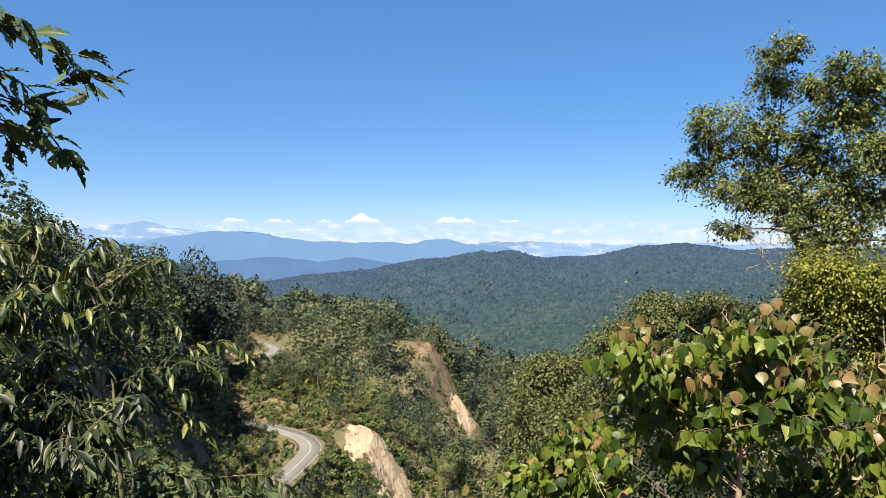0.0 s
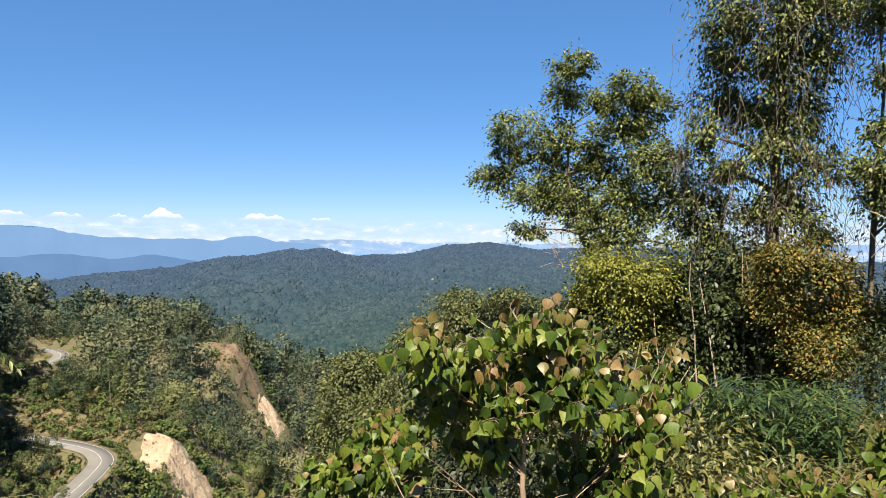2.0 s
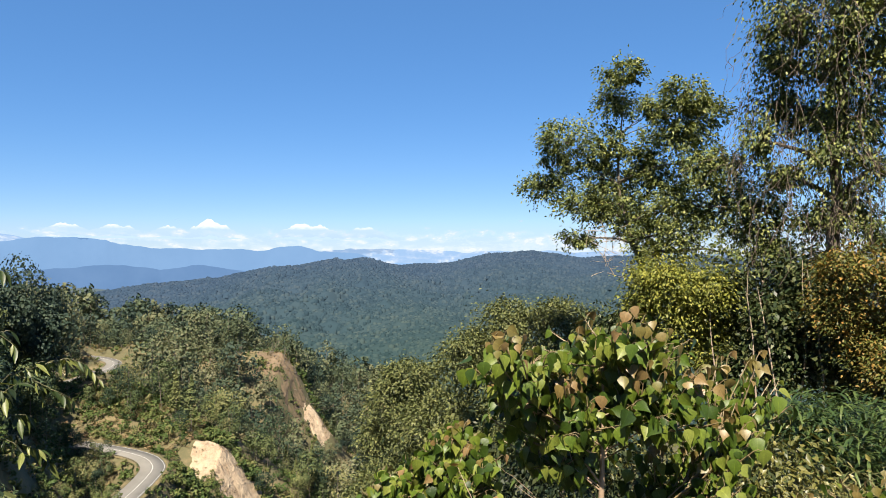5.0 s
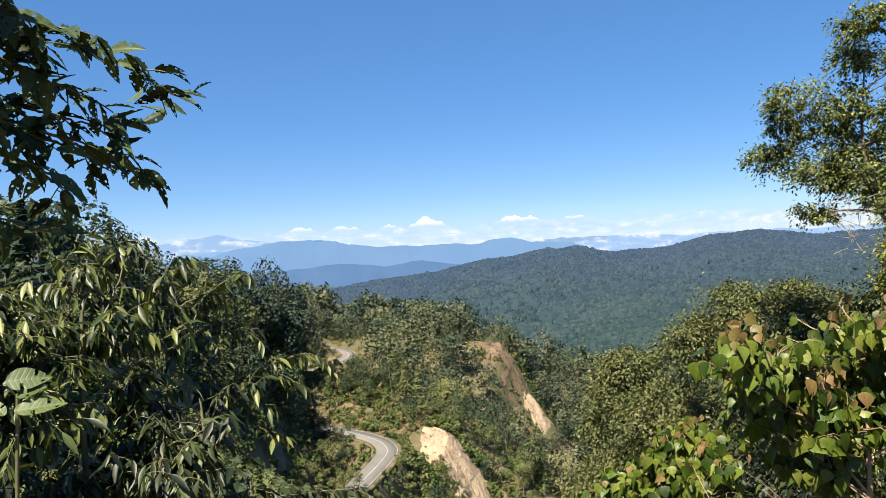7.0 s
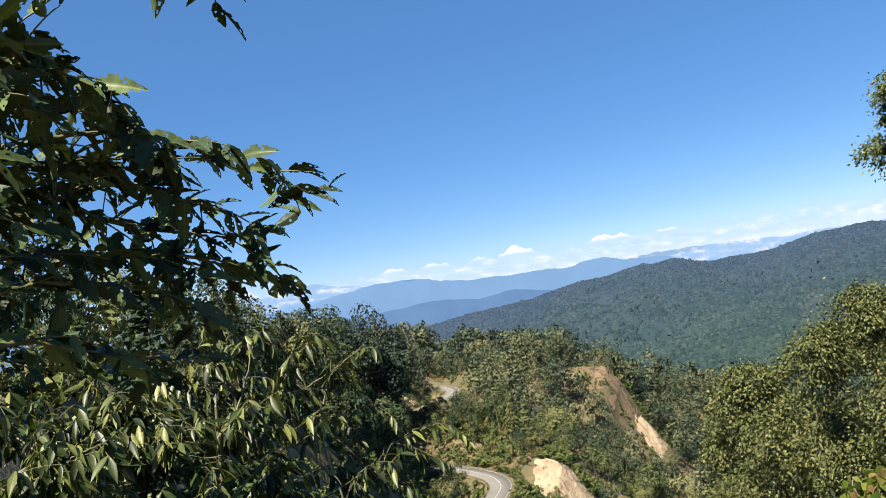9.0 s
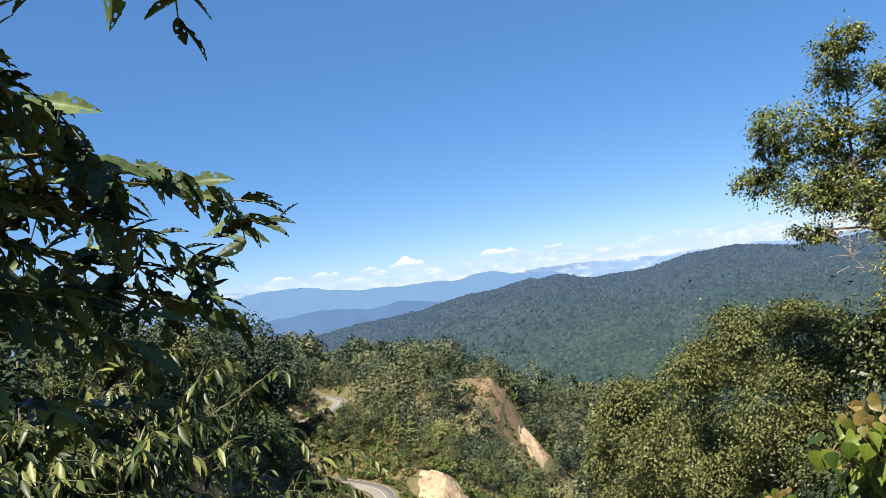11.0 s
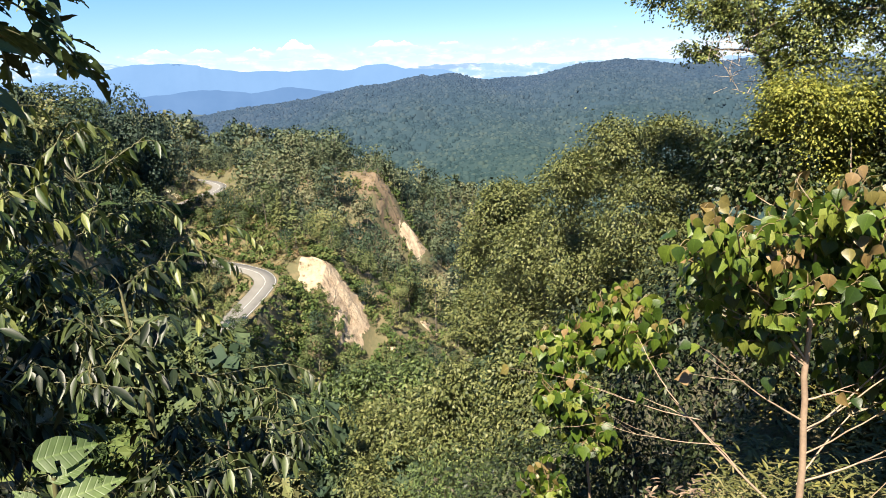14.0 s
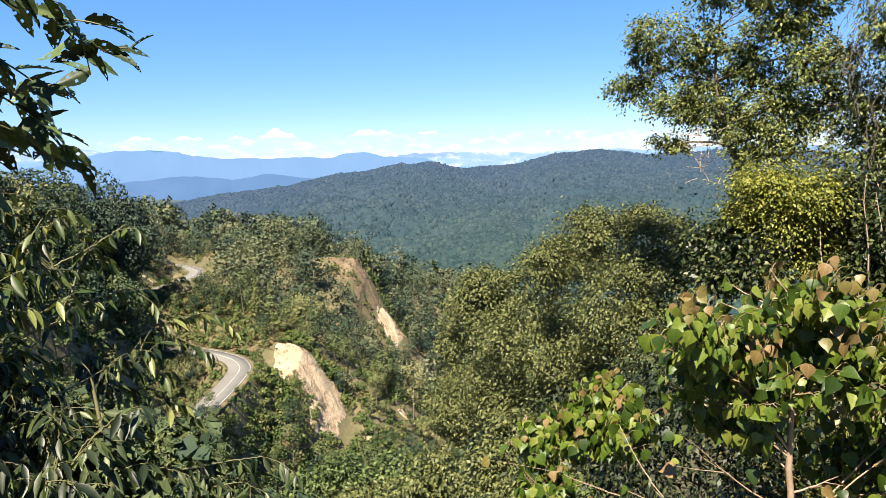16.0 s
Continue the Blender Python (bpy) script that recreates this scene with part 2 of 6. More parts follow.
M_FERN = foliage("long_dark_leaf", [(0.0, (0.018, 0.036, 0.009)), (0.6, (0.042, 0.074, 0.015)), (1.0, (0.1, 0.135, 0.03))], 0.4, 0.25, deep=0.73)
M_GRASS = foliage("dry_grass", [(0.0, (0.08, 0.1, 0.02)), (0.5, (0.19, 0.19, 0.045)), (1.0, (0.34, 0.29, 0.1))], 0.7, 0.3, deep=0.46)
M_DRYLEAF = foliage("dry_curled_leaf", [(0.0, (0.2, 0.13, 0.08)), (1.0, (0.48, 0.35, 0.19))], 0.8, 0.2, deep=0.42)


# ---------------------------------------------------------------- mesh helpers
def mesh_from(name, verts, faces, mats, smooth=False, mat_index=None, leaf=None, tone=None):
    """verts (n, 3) and faces (m, k) of one size k, as arrays."""
    verts, faces = np.asarray(verts, np.float32), np.asarray(faces, np.int32)
    me = bpy.data.meshes.new(name)
    m, k = faces.shape
    me.vertices.add(len(verts))
    me.vertices.foreach_set("co", verts.ravel())
    me.loops.add(m * k)
    me.loops.foreach_set("vertex_index", faces.ravel())
    me.polygons.add(m)
    me.polygons.foreach_set("loop_start", np.arange(0, m * k, k, dtype=np.int32))
    me.polygons.foreach_set("loop_total", np.full(m, k, np.int32))
    for mt in mats if isinstance(mats, (list, tuple)) else [mats]:
        me.materials.append(mt)
    if mat_index is not None:
        me.polygons.foreach_set("material_index", np.asarray(mat_index, np.int32))
    me.polygons.foreach_set("use_smooth", np.full(m, smooth))
    me.update(calc_edges=True)
    if tone is not None:   # each tree's own shade
        me.attributes.new("tone", "FLOAT", "POINT").data.foreach_set("value", np.asarray(tone, np.float32))
    if leaf is not None:   # each leaf's own length and width as its coordinates, for the veins
        uv = me.uv_layers.new(name="UVMap")
        uv.data.foreach_set("uv", (np.asarray(leaf[0])[:, :2].astype(np.float32)[faces.ravel() % len(leaf[0])]).ravel())
    me.validate()
    return me


def child(name, me, parent, label="", m=None, kind=""):
    ob = new(name, me)
    ob.parent = parent
    if m is not None:
        ob.matrix_basis = m
    if label or kind:
        tagged(ob, label, kind=kind)
    return ob


def empty(name, loc, label, category, group="", kind=""):
    ob = new(name)
    ob.location = loc
    ob.empty_display_size = 0.1
    return tagged(ob, label, category, group, kind)


def stamp(tv, tf, rot, loc, size):
    """Copies of the template (tv, tf) turned by rot (n, 3, 3), scaled and moved: one pair of arrays."""
    n, k = len(loc), len(tv)
    v = np.einsum("nij,kj->nki", rot, tv) * np.reshape(size, (-1, 1, 1)) + loc[:, None, :]
    f = tf[None] + (np.arange(n) * k)[:, None, None]
    return v.reshape(-1, 3), f.reshape(-1, tf.shape[1])


def unit(v):
    return v / np.maximum(np.linalg.norm(v, axis=-1, keepdims=True), 1e-9)


def frames_of(along, normal):
    """Rotations whose y axis runs along and whose z axis is as near to normal as can be."""
    y = unit(along)
    x = unit(np.cross(y, normal))
    z = np.cross(x, y)
    return np.stack([x, y, z], axis=-1)


def join(parts):
    vs, fs, n = [], [], 0
    for v, f in parts:
        vs.append(v)
        fs.append(f + n)
        n += len(v)
    return np.concatenate(vs), np.concatenate(fs)


def tube(pts, radii, sides=6):
    """A tapering round limb along the points (quads)."""
    pts, radii = np.asarray(pts, float), np.asarray(radii, float)
    d = unit(np.gradient(pts, axis=0))
    ref = np.where(np.abs(d[:, 2:3]) > 0.9, [[1.0, 0, 0]], [[0, 0, 1.0]])
    a = unit(np.cross(d, ref))
    b = np.cross(d, a)
    ang = np.linspace(0, 2 * np.pi, sides, endpoint=False)
    ring = a[:, None] * np.cos(ang)[None, :, None] + b[:, None] * np.sin(ang)[None, :, None]
    v = (pts[:, None] + ring * radii[:, None, None]).reshape(-1, 3)
    i = np.arange(len(pts) - 1)[:, None] * sides
    j = np.arange(sides)[None]
    k = (j + 1) % sides
    f = np.stack([i + j, i + k, i + sides + k, i + sides + j], -1).reshape(-1, 4)
    return v, f


def curve_pts(a, b, rng, n=8, sag=0.0, wob=0.05):
    """A limb's bent line from a to b: rises first, then reaches out."""
    a, b = np.asarray(a, float), np.asarray(b, float)
    s = np.linspace(0, 1, n)[:, None]
    p = a + (b - a) * s
    length = np.linalg.norm(b - a)
    p[:, 2:] += sag * length * (s * (1 - s)) * 4
    w = np.cumsum(rng.normal(0, wob * length / n, (n, 3)), 0)
    w -= s * w[-1]
    return p + w


# leaf templates: base at the origin, blade along +y, upper side +z, length about 1
def leaf_template(half, fold=0.12, droop=0.25, rows=None):
    ys = np.array([y for y, _ in half])
    ws = np.array([w for _, w in half])
    n = len(ys)
    z = -droop * ys ** 2
    mid = np.stack([0 * ys, ys, z], 1)
    left = np.stack([-ws, ys, z + fold * ws * 1.2], 1)
    right = np.stack([ws, ys, z + fold * ws * 1.2], 1)
    v = np.concatenate([mid, left, right])
    f = []
    for i in range(n - 1):
        f += [(i, i + 1, n + i + 1, n + i), (i, 2 * n + i, 2 * n + i + 1, i + 1)]
    return v, np.array(f)


HEART = leaf_template([(-0.10, 0.20), (-0.04, 0.31), (0.14, 0.52), (0.38, 0.47), (0.62, 0.29), (0.85, 0.1), (1.05, 0.012)], 0.22, 0.22)
LANCE = leaf_template([(0, 0.015), (0.15, 0.085), (0.38, 0.145), (0.62, 0.12), (0.86, 0.05), (1.0, 0.005)], 0.35, 0.12)
KITE = (np.array([(0, 0, 0), (0.2, 0.48, 0.07), (0, 1.0, -0.12), (-0.2, 0.48, 0.07)]), np.array([(0, 1, 2, 3)]))
STRAW = leaf_template([(0, 0.04), (0.5, 0.045), (1.0, 0.004)], 0.3, 0.5)
SMALL = leaf_template([(0, 0.03), (0.5, 0.26), (1.0, 0.02)], 0.35, 0.2)
FLAKE = (np.array([(0, 0, 0), (0.27, 0.42, 0.1), (0.05, 1.0, -0.1), (-0.25, 0.5, 0.08)]), np.array([(0, 1, 2, 3)]))
BLADE = leaf_template([(0, 0.03), (0.3, 0.065), (0.7, 0.05), (1.0, 0.004)], 0.3, 0.5)
SPRAY = (np.array([(0, 0, 0), (0.2, 0.22, 0.06), (0.1, 0.6, -0.05), (-0.12, 0.3, 0.05), (0.3, -0.12, 0.05), (0.62, -0.1, -0.05), (0.28, 0.14, 0.06), (-0.08, -0.3, 0.04), (-0.4, -0.5, -0.05), (-0.3, -0.14, 0.06)]), np.array([(0, 1, 2, 3), (0, 4, 5, 6), (0, 7, 8, 9)]))
CLUMP = (np.array([(-0.5, 0, 0.0), (0.05, -0.42, 0.12), (0.5, 0.08, 0.0), (-0.06, 0.45, 0.1)]), np.array([(0, 1, 2, 3)]))


def eaten_leaf(seed, teeth=0.035):
    """A broad serrated leaf with holes that insects have bitten."""
    rng = np.random.default_rng(seed)
    ny, nx = 13, 6
    v, f = [], []
    for i in range(ny + 1):
        s = i / ny
        w = 0.235 * (math.sin(math.pi * min(1, s * 0.97 + 0.03) ** 0.8) ** 0.8) * (1 - 0.35 * s) + 0.006
        saw = 1 + (teeth if i % 2 else -teeth)
        for j in range(nx + 1):
            u = j / nx * 2 - 1
            x = u * w * (saw if abs(u) == 1 else 1)
            v.append((x, s + 0.03 * abs(u), -0.16 * s * s + 0.35 * abs(x) + 0.012 * math.cos(i * 2.1) * abs(u)))
    for i in range(ny):
        for j in range(nx):
            if rng.random() > 0.13 or i in (0, 1, ny - 1) or j in (2, 3) and i % 4:
                a = i * (nx + 1) + j
                f.append((a, a + 1, a + nx + 2, a + nx + 1))
    return np.array(v), np.array(f)


# ---------------------------------------------------------------- the lie of the land
def lattice(ix, iy, seed):
    n = (ix * 374761393 + iy * 668265263 + seed * 974634777) & 0xFFFFFFFF
    n = ((n ^ (n >> 13)) * 1274126177) & 0xFFFFFFFF
    return ((n ^ (n >> 16)) & 0xFFFF) / 65535.0


def vnoise(x, y, seed=0):
    ix, iy = np.floor(x).astype(np.int64), np.floor(y).astype(np.int64)
    fx, fy = x - ix, y - iy
    fx, fy = fx * fx * (3 - 2 * fx), fy * fy * (3 - 2 * fy)
    a, b = lattice(ix, iy, seed), lattice(ix + 1, iy, seed)
    c, d = lattice(ix, iy + 1, seed), lattice(ix + 1, iy + 1, seed)
    return (a + (b - a) * fx) * (1 - fy) + (c + (d - c) * fx) * fy - 0.5


def fractal(x, y, seed=0, octaves=4):
    return sum(vnoise(x * 2 ** o, y * 2 ** o, seed + o) / 2 ** o for o in range(octaves))


def to_line(x, y, line):
    """Distance to a bent line of (x, y, z) and the line's z at the nearest place."""
    best, zz = np.full(np.shape(x), 1e9), np.zeros(np.shape(x))
    for (ax, ay, az), (bx, by, bz) in zip(line, line[1:]):
        dx, dy = bx - ax, by - ay
        s = np.clip(((x - ax) * dx + (y - ay) * dy) / (dx * dx + dy * dy), 0, 1)
        d = np.hypot(x - ax - s * dx, y - ay - s * dy)
        near = d < best
        best, zz = np.where(near, d, best), np.where(near, az + s * (bz - az), zz)
    return best, zz


def polar(az, el, d):
    a = radians(az)
    return (d * math.sin(a), d * math.cos(a), 1.6 + d * math.tan(radians(el)))


SHOULDER = [(-40, -60, 25), (-6, -9, 2.5), (0, 0, 0), (3.2, 4.4, -1.1), (8, 10, -1.5), (14, 22, -4), (20, 40, -16), (32, 80, -40), (55, 130, -72), (85, 210, -112)]
EAST = [(8, 9, -1.3), (16, 6, -1.5), (40, -10, 0)]
WEST = [(-6, -9, 2.5), (-15, 9, 1.6), (-27, 32, 0.0), (-46, 68, -4), (-72, 130, -7), (-79, 180, -16), (-84, 225, -25), (-98, 262, -30)]
BEND = [(-84, 225, -27), (-60, 228, -40), (-38, 214, -46.5), (-25, 206, -47), (-19.4, 204, -48.8), (-13, 203, -59.5), (2, 199, -86)]
BACK = [(-60, 240, -34), (-30, 222, -46), (-8, 220, -58), (10, 224, -74), (34, 226, -98)]
NOSE = [(-98, 262, -30), (-105, 330, -28), (-60, 322, -36), (-22, 303, -35.5), (-6, 301, -37), (-1, 300, -45), (4, 298, -57), (16, 294, -74), (34, 285, -96)]
SPUR = [(-105, 330, -28), (-150, 420, -30), (-90, 425, -34), (-55, 410, -40), (-25, 380, -48), (0, 370, -58), (25, 380, -63), (62, 395, -78), (120, 410, -110)]
MAIN_HILL = [polar(-19, -2.7, 2500), polar(-15.9, -2.55, 2450), polar(-8.3, -1.55, 2400), polar(-1.3, -0.75, 2350), polar(4.9, -0.3, 2300), polar(7.5, -0.62, 2350),
             polar(11.8, -0.42, 2350), polar(16.7, 0.08, 2350), polar(20.7, 0.1, 2300), polar(33, -0.3, 2300), polar(46, -0.7, 2300), polar(65, -0.5, 2300)]
FALL = polar(4.9, -0.25, 2300), polar(8.5, -3.1, 1650), polar(11, -6.2, 1150)
ROAD_A = [(-64, 96, -52), (-53, 116, -51.5), (-45.5, 131, -51), (-41.5, 143, -50.6), (-37.4, 164, -50), (-35.4, 177, -49.6), (-34.2, 188, -49), (-37.6, 196.5, -48.6), (-45, 202.5, -48), (-57, 208, -47)]
ROAD_B = [(-82, 262, -41), (-75, 279, -40.5), (-72, 291, -40), (-70.8, 303, -40), (-72.5, 314, -39.8), (-79, 324, -39.4), (-92, 333, -39)]


def land(x, y):
    x, y = np.asarray(x, float), np.asarray(y, float)
    r = np.hypot(x, y)
    tops = [np.full(x.shape, -62.0) - 0.15 * np.clip(y, 0, 900) + 0.02 * np.clip(r - 2600, 0, None)]
    for line, slope, flat in ((SHOULDER, 1.15, 1.6), (EAST, 1.0, 3.0), (WEST, 1.35, 2), (BEND, 0.72, 4.0), (BACK, 0.7, 3.0), (NOSE, 0.75, 2.0), (SPUR, 0.55, 3.0), (MAIN_HILL, 0.135, 5.0), (FALL, 0.2, 5.0)):
        d, z = to_line(x, y, line)
        d = np.clip(d - flat, 0, None)
        wide = 1 + 0.35 * fractal(x / 60, y / 60, 3, 3) * np.clip(d / 20, 0, 1)
        tops.append(z - d * slope * wide)
    tops = np.array(tops)
    k = np.clip(0.25 + 0.018 * r, 0.25, 12)
    m = tops.max(0)
    h = m + k * np.log(np.exp(np.clip((tops - m) / k, -40, 0)).sum(0)) * 0.6
    h = h + np.clip((r - 2) / 40, 0, 1) * 1.6 * fractal(x / 14, y / 14, 7, 3) + np.clip((r - 500) / 900, 0, 1) * 34 * fractal(x / 300, y / 420, 17, 4)
    h = h - 10.0 * np.exp(-((x + 34) ** 2 + (y - 116) ** 2) / 200.0)
    for line in (ROAD_A, ROAD_B):
        d, z = to_line(x, y, line)
        s = np.clip((d - 4.2) / 5.0, 0, 1)
        h = (z - 0.25) * (1 - s) + h * s
    return h


az = np.radians(np.concatenate([np.arange(-180, -64, 4.0), np.arange(-64, 70, 0.4), np.arange(70, 180, 4.0)]))
rad = np.concatenate([[0.0], np.geomspace(0.5, 110, 70), np.arange(112, 345, 2.1), np.geomspace(348, 4850, 90)])
A, Rr = np.meshgrid(az, rad)
gx, gy = Rr * np.sin(A), Rr * np.cos(A)
gz = land(gx, gy) - 9.0 * np.clip((Rr - 480) / 120, 0, 1)
na, nr = len(az), len(rad)
ii, jj = np.meshgrid(np.arange(nr - 1), np.arange(na), indexing="ij")
quads = np.stack([ii * na + jj, (ii + 1) * na + jj, (ii + 1) * na + (jj + 1) % na, ii * na + (jj + 1) % na], -1).reshape(-1, 4)
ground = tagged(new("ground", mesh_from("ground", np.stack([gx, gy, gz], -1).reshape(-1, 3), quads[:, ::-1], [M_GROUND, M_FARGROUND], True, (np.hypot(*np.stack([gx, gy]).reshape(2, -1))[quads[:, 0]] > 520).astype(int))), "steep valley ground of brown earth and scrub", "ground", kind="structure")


# ---------------------------------------------------------------- roads
def ribbon(line, off_a, off_b, lift, step=1.5):
    line = np.array(line, float)
    seg = np.linalg.norm(np.diff(line[:, :2], axis=0), axis=1)
    s = np.concatenate([[0], np.cumsum(seg)])
    n = int(s[-1] / step)
    t = np.linspace(0, s[-1], n)
    p = np.stack([np.interp(t, s, line[:, c]) for c in range(3)], 1)
    for _ in range(6):
        p[1:-1] = (p[:-2] + 2 * p[1:-1] + p[2:]) / 4
    d = unit(np.gradient(p[:, :2], axis=0))
    side = np.stack([-d[:, 1], d[:, 0], 0 * d[:, 0]], 1)
    a, b = p + side * off_a + (0, 0, lift), p + side * off_b + (0, 0, lift)
    v = np.concatenate([a, b, a - (0, 0, 0.25), b - (0, 0, 0.25)])
    i = np.arange(n - 1)
    f = np.concatenate([np.stack([i, i + 1, n + i + 1, n + i], 1), np.stack([2 * n + i, 2 * n + i + 1, i + 1, i], 1), np.stack([n + i, n + i + 1, 3 * n + i + 1, 3 * n + i], 1)])
    return v, f


for line in (ROAD_A, ROAD_B):
    road = tagged(new("road", mesh_from("road", *ribbon(line, 2.9, -2.9, 0.1), M_ASPHALT, True)), "pale grey asphalt mountain road curving round a slope", "road", kind="structure")
    for o in (3.5, -3.5):
        child("shoulder", mesh_from("shoulder", *ribbon(line, o + 0.6, o - 0.6, 0.03), M_TERRACE, True), road, "dusty pale road shoulder")
    for o in (0.07, -2.6):
        child("edge_line" if abs(o) > 1 else "centre_line", mesh_from("line", *ribbon(line, o + 0.05, o - 0.05, 0.115), M_PAINT), road, "white painted road line")


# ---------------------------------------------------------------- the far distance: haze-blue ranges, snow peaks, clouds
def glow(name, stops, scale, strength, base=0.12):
    """A plain far backdrop colour that carries the air's own light as painted emission."""
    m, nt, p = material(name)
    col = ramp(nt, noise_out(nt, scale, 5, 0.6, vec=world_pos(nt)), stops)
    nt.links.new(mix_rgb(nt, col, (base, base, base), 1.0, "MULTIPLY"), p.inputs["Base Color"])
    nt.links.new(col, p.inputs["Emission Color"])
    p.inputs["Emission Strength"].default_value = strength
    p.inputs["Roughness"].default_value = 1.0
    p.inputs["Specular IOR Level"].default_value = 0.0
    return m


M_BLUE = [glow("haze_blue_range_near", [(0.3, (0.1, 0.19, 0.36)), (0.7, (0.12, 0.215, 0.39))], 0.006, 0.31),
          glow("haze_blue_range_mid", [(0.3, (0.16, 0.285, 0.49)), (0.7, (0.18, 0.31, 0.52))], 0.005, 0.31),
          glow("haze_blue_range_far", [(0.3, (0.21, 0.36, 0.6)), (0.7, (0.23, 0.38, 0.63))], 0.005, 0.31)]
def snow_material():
    """Snow above, haze painted in below; sunlight and haze both come from emission."""
    m, nt, p = material("emissive_hazed_snow")
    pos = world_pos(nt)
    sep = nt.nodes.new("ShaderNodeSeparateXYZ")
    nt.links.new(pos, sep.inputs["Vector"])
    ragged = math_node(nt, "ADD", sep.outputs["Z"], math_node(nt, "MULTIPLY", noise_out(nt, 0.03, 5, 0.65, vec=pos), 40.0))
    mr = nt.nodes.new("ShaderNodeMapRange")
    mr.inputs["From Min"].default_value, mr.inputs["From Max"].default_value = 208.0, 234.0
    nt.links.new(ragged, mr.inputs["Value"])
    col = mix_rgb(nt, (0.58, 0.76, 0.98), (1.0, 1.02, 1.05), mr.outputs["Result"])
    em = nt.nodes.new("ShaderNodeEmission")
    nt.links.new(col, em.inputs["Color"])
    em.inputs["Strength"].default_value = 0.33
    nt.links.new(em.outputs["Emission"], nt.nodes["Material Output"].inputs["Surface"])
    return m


M_SNOW = snow_material()


def blue_range(name, d, crest, mat, seed, rough=0.25):
    """crest: (azimuth, elevation) of the skyline; a ridge with a sloping face towards the valley."""
    azs = np.arange(-70, 75, 0.15)
    el = np.interp(azs, [c[0] for c in crest], [c[1] for c in crest])
    el = el + rough * fractal(azs / 2.6, azs * 0 + seed, seed, 5)
    rows = []
    for k, (dd, drop) in enumerate(((0, 0.0), (-40, 1.2), (-90, 3.0), (-140, 7.0))):
        bump = 0 if k == 0 else 30 * fractal(azs / 5.0, azs * 0 + 0.4 * k, seed + 5, 2)
        r = d + dd + bump
        e = np.radians(el - drop)
        a = np.radians(azs)
        rows.append(np.stack([r * np.sin(a), r * np.cos(a), 1.6 + r * np.tan(e)], 1))
    v = np.concatenate(rows)
    n = len(azs)
    i, j = np.meshgrid(np.arange(3), np.arange(n - 1), indexing="ij")
    f = np.stack([i * n + j, i * n + j + 1, (i + 1) * n + j + 1, (i + 1) * n + j], -1).reshape(-1, 4)
    return new(name, mesh_from(name, v, f[:, ::-1], mat, True))


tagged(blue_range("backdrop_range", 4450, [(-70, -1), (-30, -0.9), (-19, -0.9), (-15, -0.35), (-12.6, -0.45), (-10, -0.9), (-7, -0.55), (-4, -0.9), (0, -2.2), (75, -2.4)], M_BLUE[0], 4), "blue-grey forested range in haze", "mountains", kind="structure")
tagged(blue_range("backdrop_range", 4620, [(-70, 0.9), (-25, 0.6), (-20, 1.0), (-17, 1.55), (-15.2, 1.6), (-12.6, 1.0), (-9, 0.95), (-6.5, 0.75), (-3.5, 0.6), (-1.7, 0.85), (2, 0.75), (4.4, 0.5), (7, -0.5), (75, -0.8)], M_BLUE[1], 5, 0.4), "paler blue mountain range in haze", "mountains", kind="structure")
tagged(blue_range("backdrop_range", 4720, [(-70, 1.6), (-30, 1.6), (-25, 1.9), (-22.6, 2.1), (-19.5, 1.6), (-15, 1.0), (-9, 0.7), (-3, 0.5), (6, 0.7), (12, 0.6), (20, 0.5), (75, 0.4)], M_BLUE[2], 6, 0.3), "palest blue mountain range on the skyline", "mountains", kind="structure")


def snow_peak(az0, el0, width, el_base, seed):
    """A snow mountain: ridged cone, wide in degrees, at the far edge."""
    rng = np.random.default_rng(seed)
    d, n, m = 4900.0, 60, 12
    us = np.linspace(-1, 1, n)
    prof = np.clip(1 - np.abs(us) ** 1.7, 0, 1) + 0.22 * fractal(us * 9, us * 0 + seed, seed, 4) * (1 - us ** 2)
    rows = []
    for k in range(m):
        s = k / (m - 1)
        el = el_base + (el0 - el_base) * prof * (1 - s)
        a = np.radians(az0 + us * width)
        r = d - 260 * s - 60 * fractal(us * 5 + s, us * 0 + s * 4, seed + 3, 4) * s
        rows.append(np.stack([r * np.sin(a), r * np.cos(a), 1.6 + r * np.tan(np.radians(el))], 1))
    v = np.concatenate(rows)
    i, j = np.meshgrid(np.arange(m - 1), np.arange(n - 1), indexing="ij")
    f = np.stack([i * n + j, i * n + j + 1, (i + 1) * n + j + 1, (i + 1) * n + j], -1).reshape(-1, 4)
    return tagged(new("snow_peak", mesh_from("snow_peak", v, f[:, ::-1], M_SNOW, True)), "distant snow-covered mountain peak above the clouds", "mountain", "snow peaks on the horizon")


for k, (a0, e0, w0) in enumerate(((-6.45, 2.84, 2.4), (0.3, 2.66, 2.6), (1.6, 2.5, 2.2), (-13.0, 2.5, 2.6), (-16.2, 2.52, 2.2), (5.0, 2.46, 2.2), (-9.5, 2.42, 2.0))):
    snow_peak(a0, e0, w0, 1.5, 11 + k)


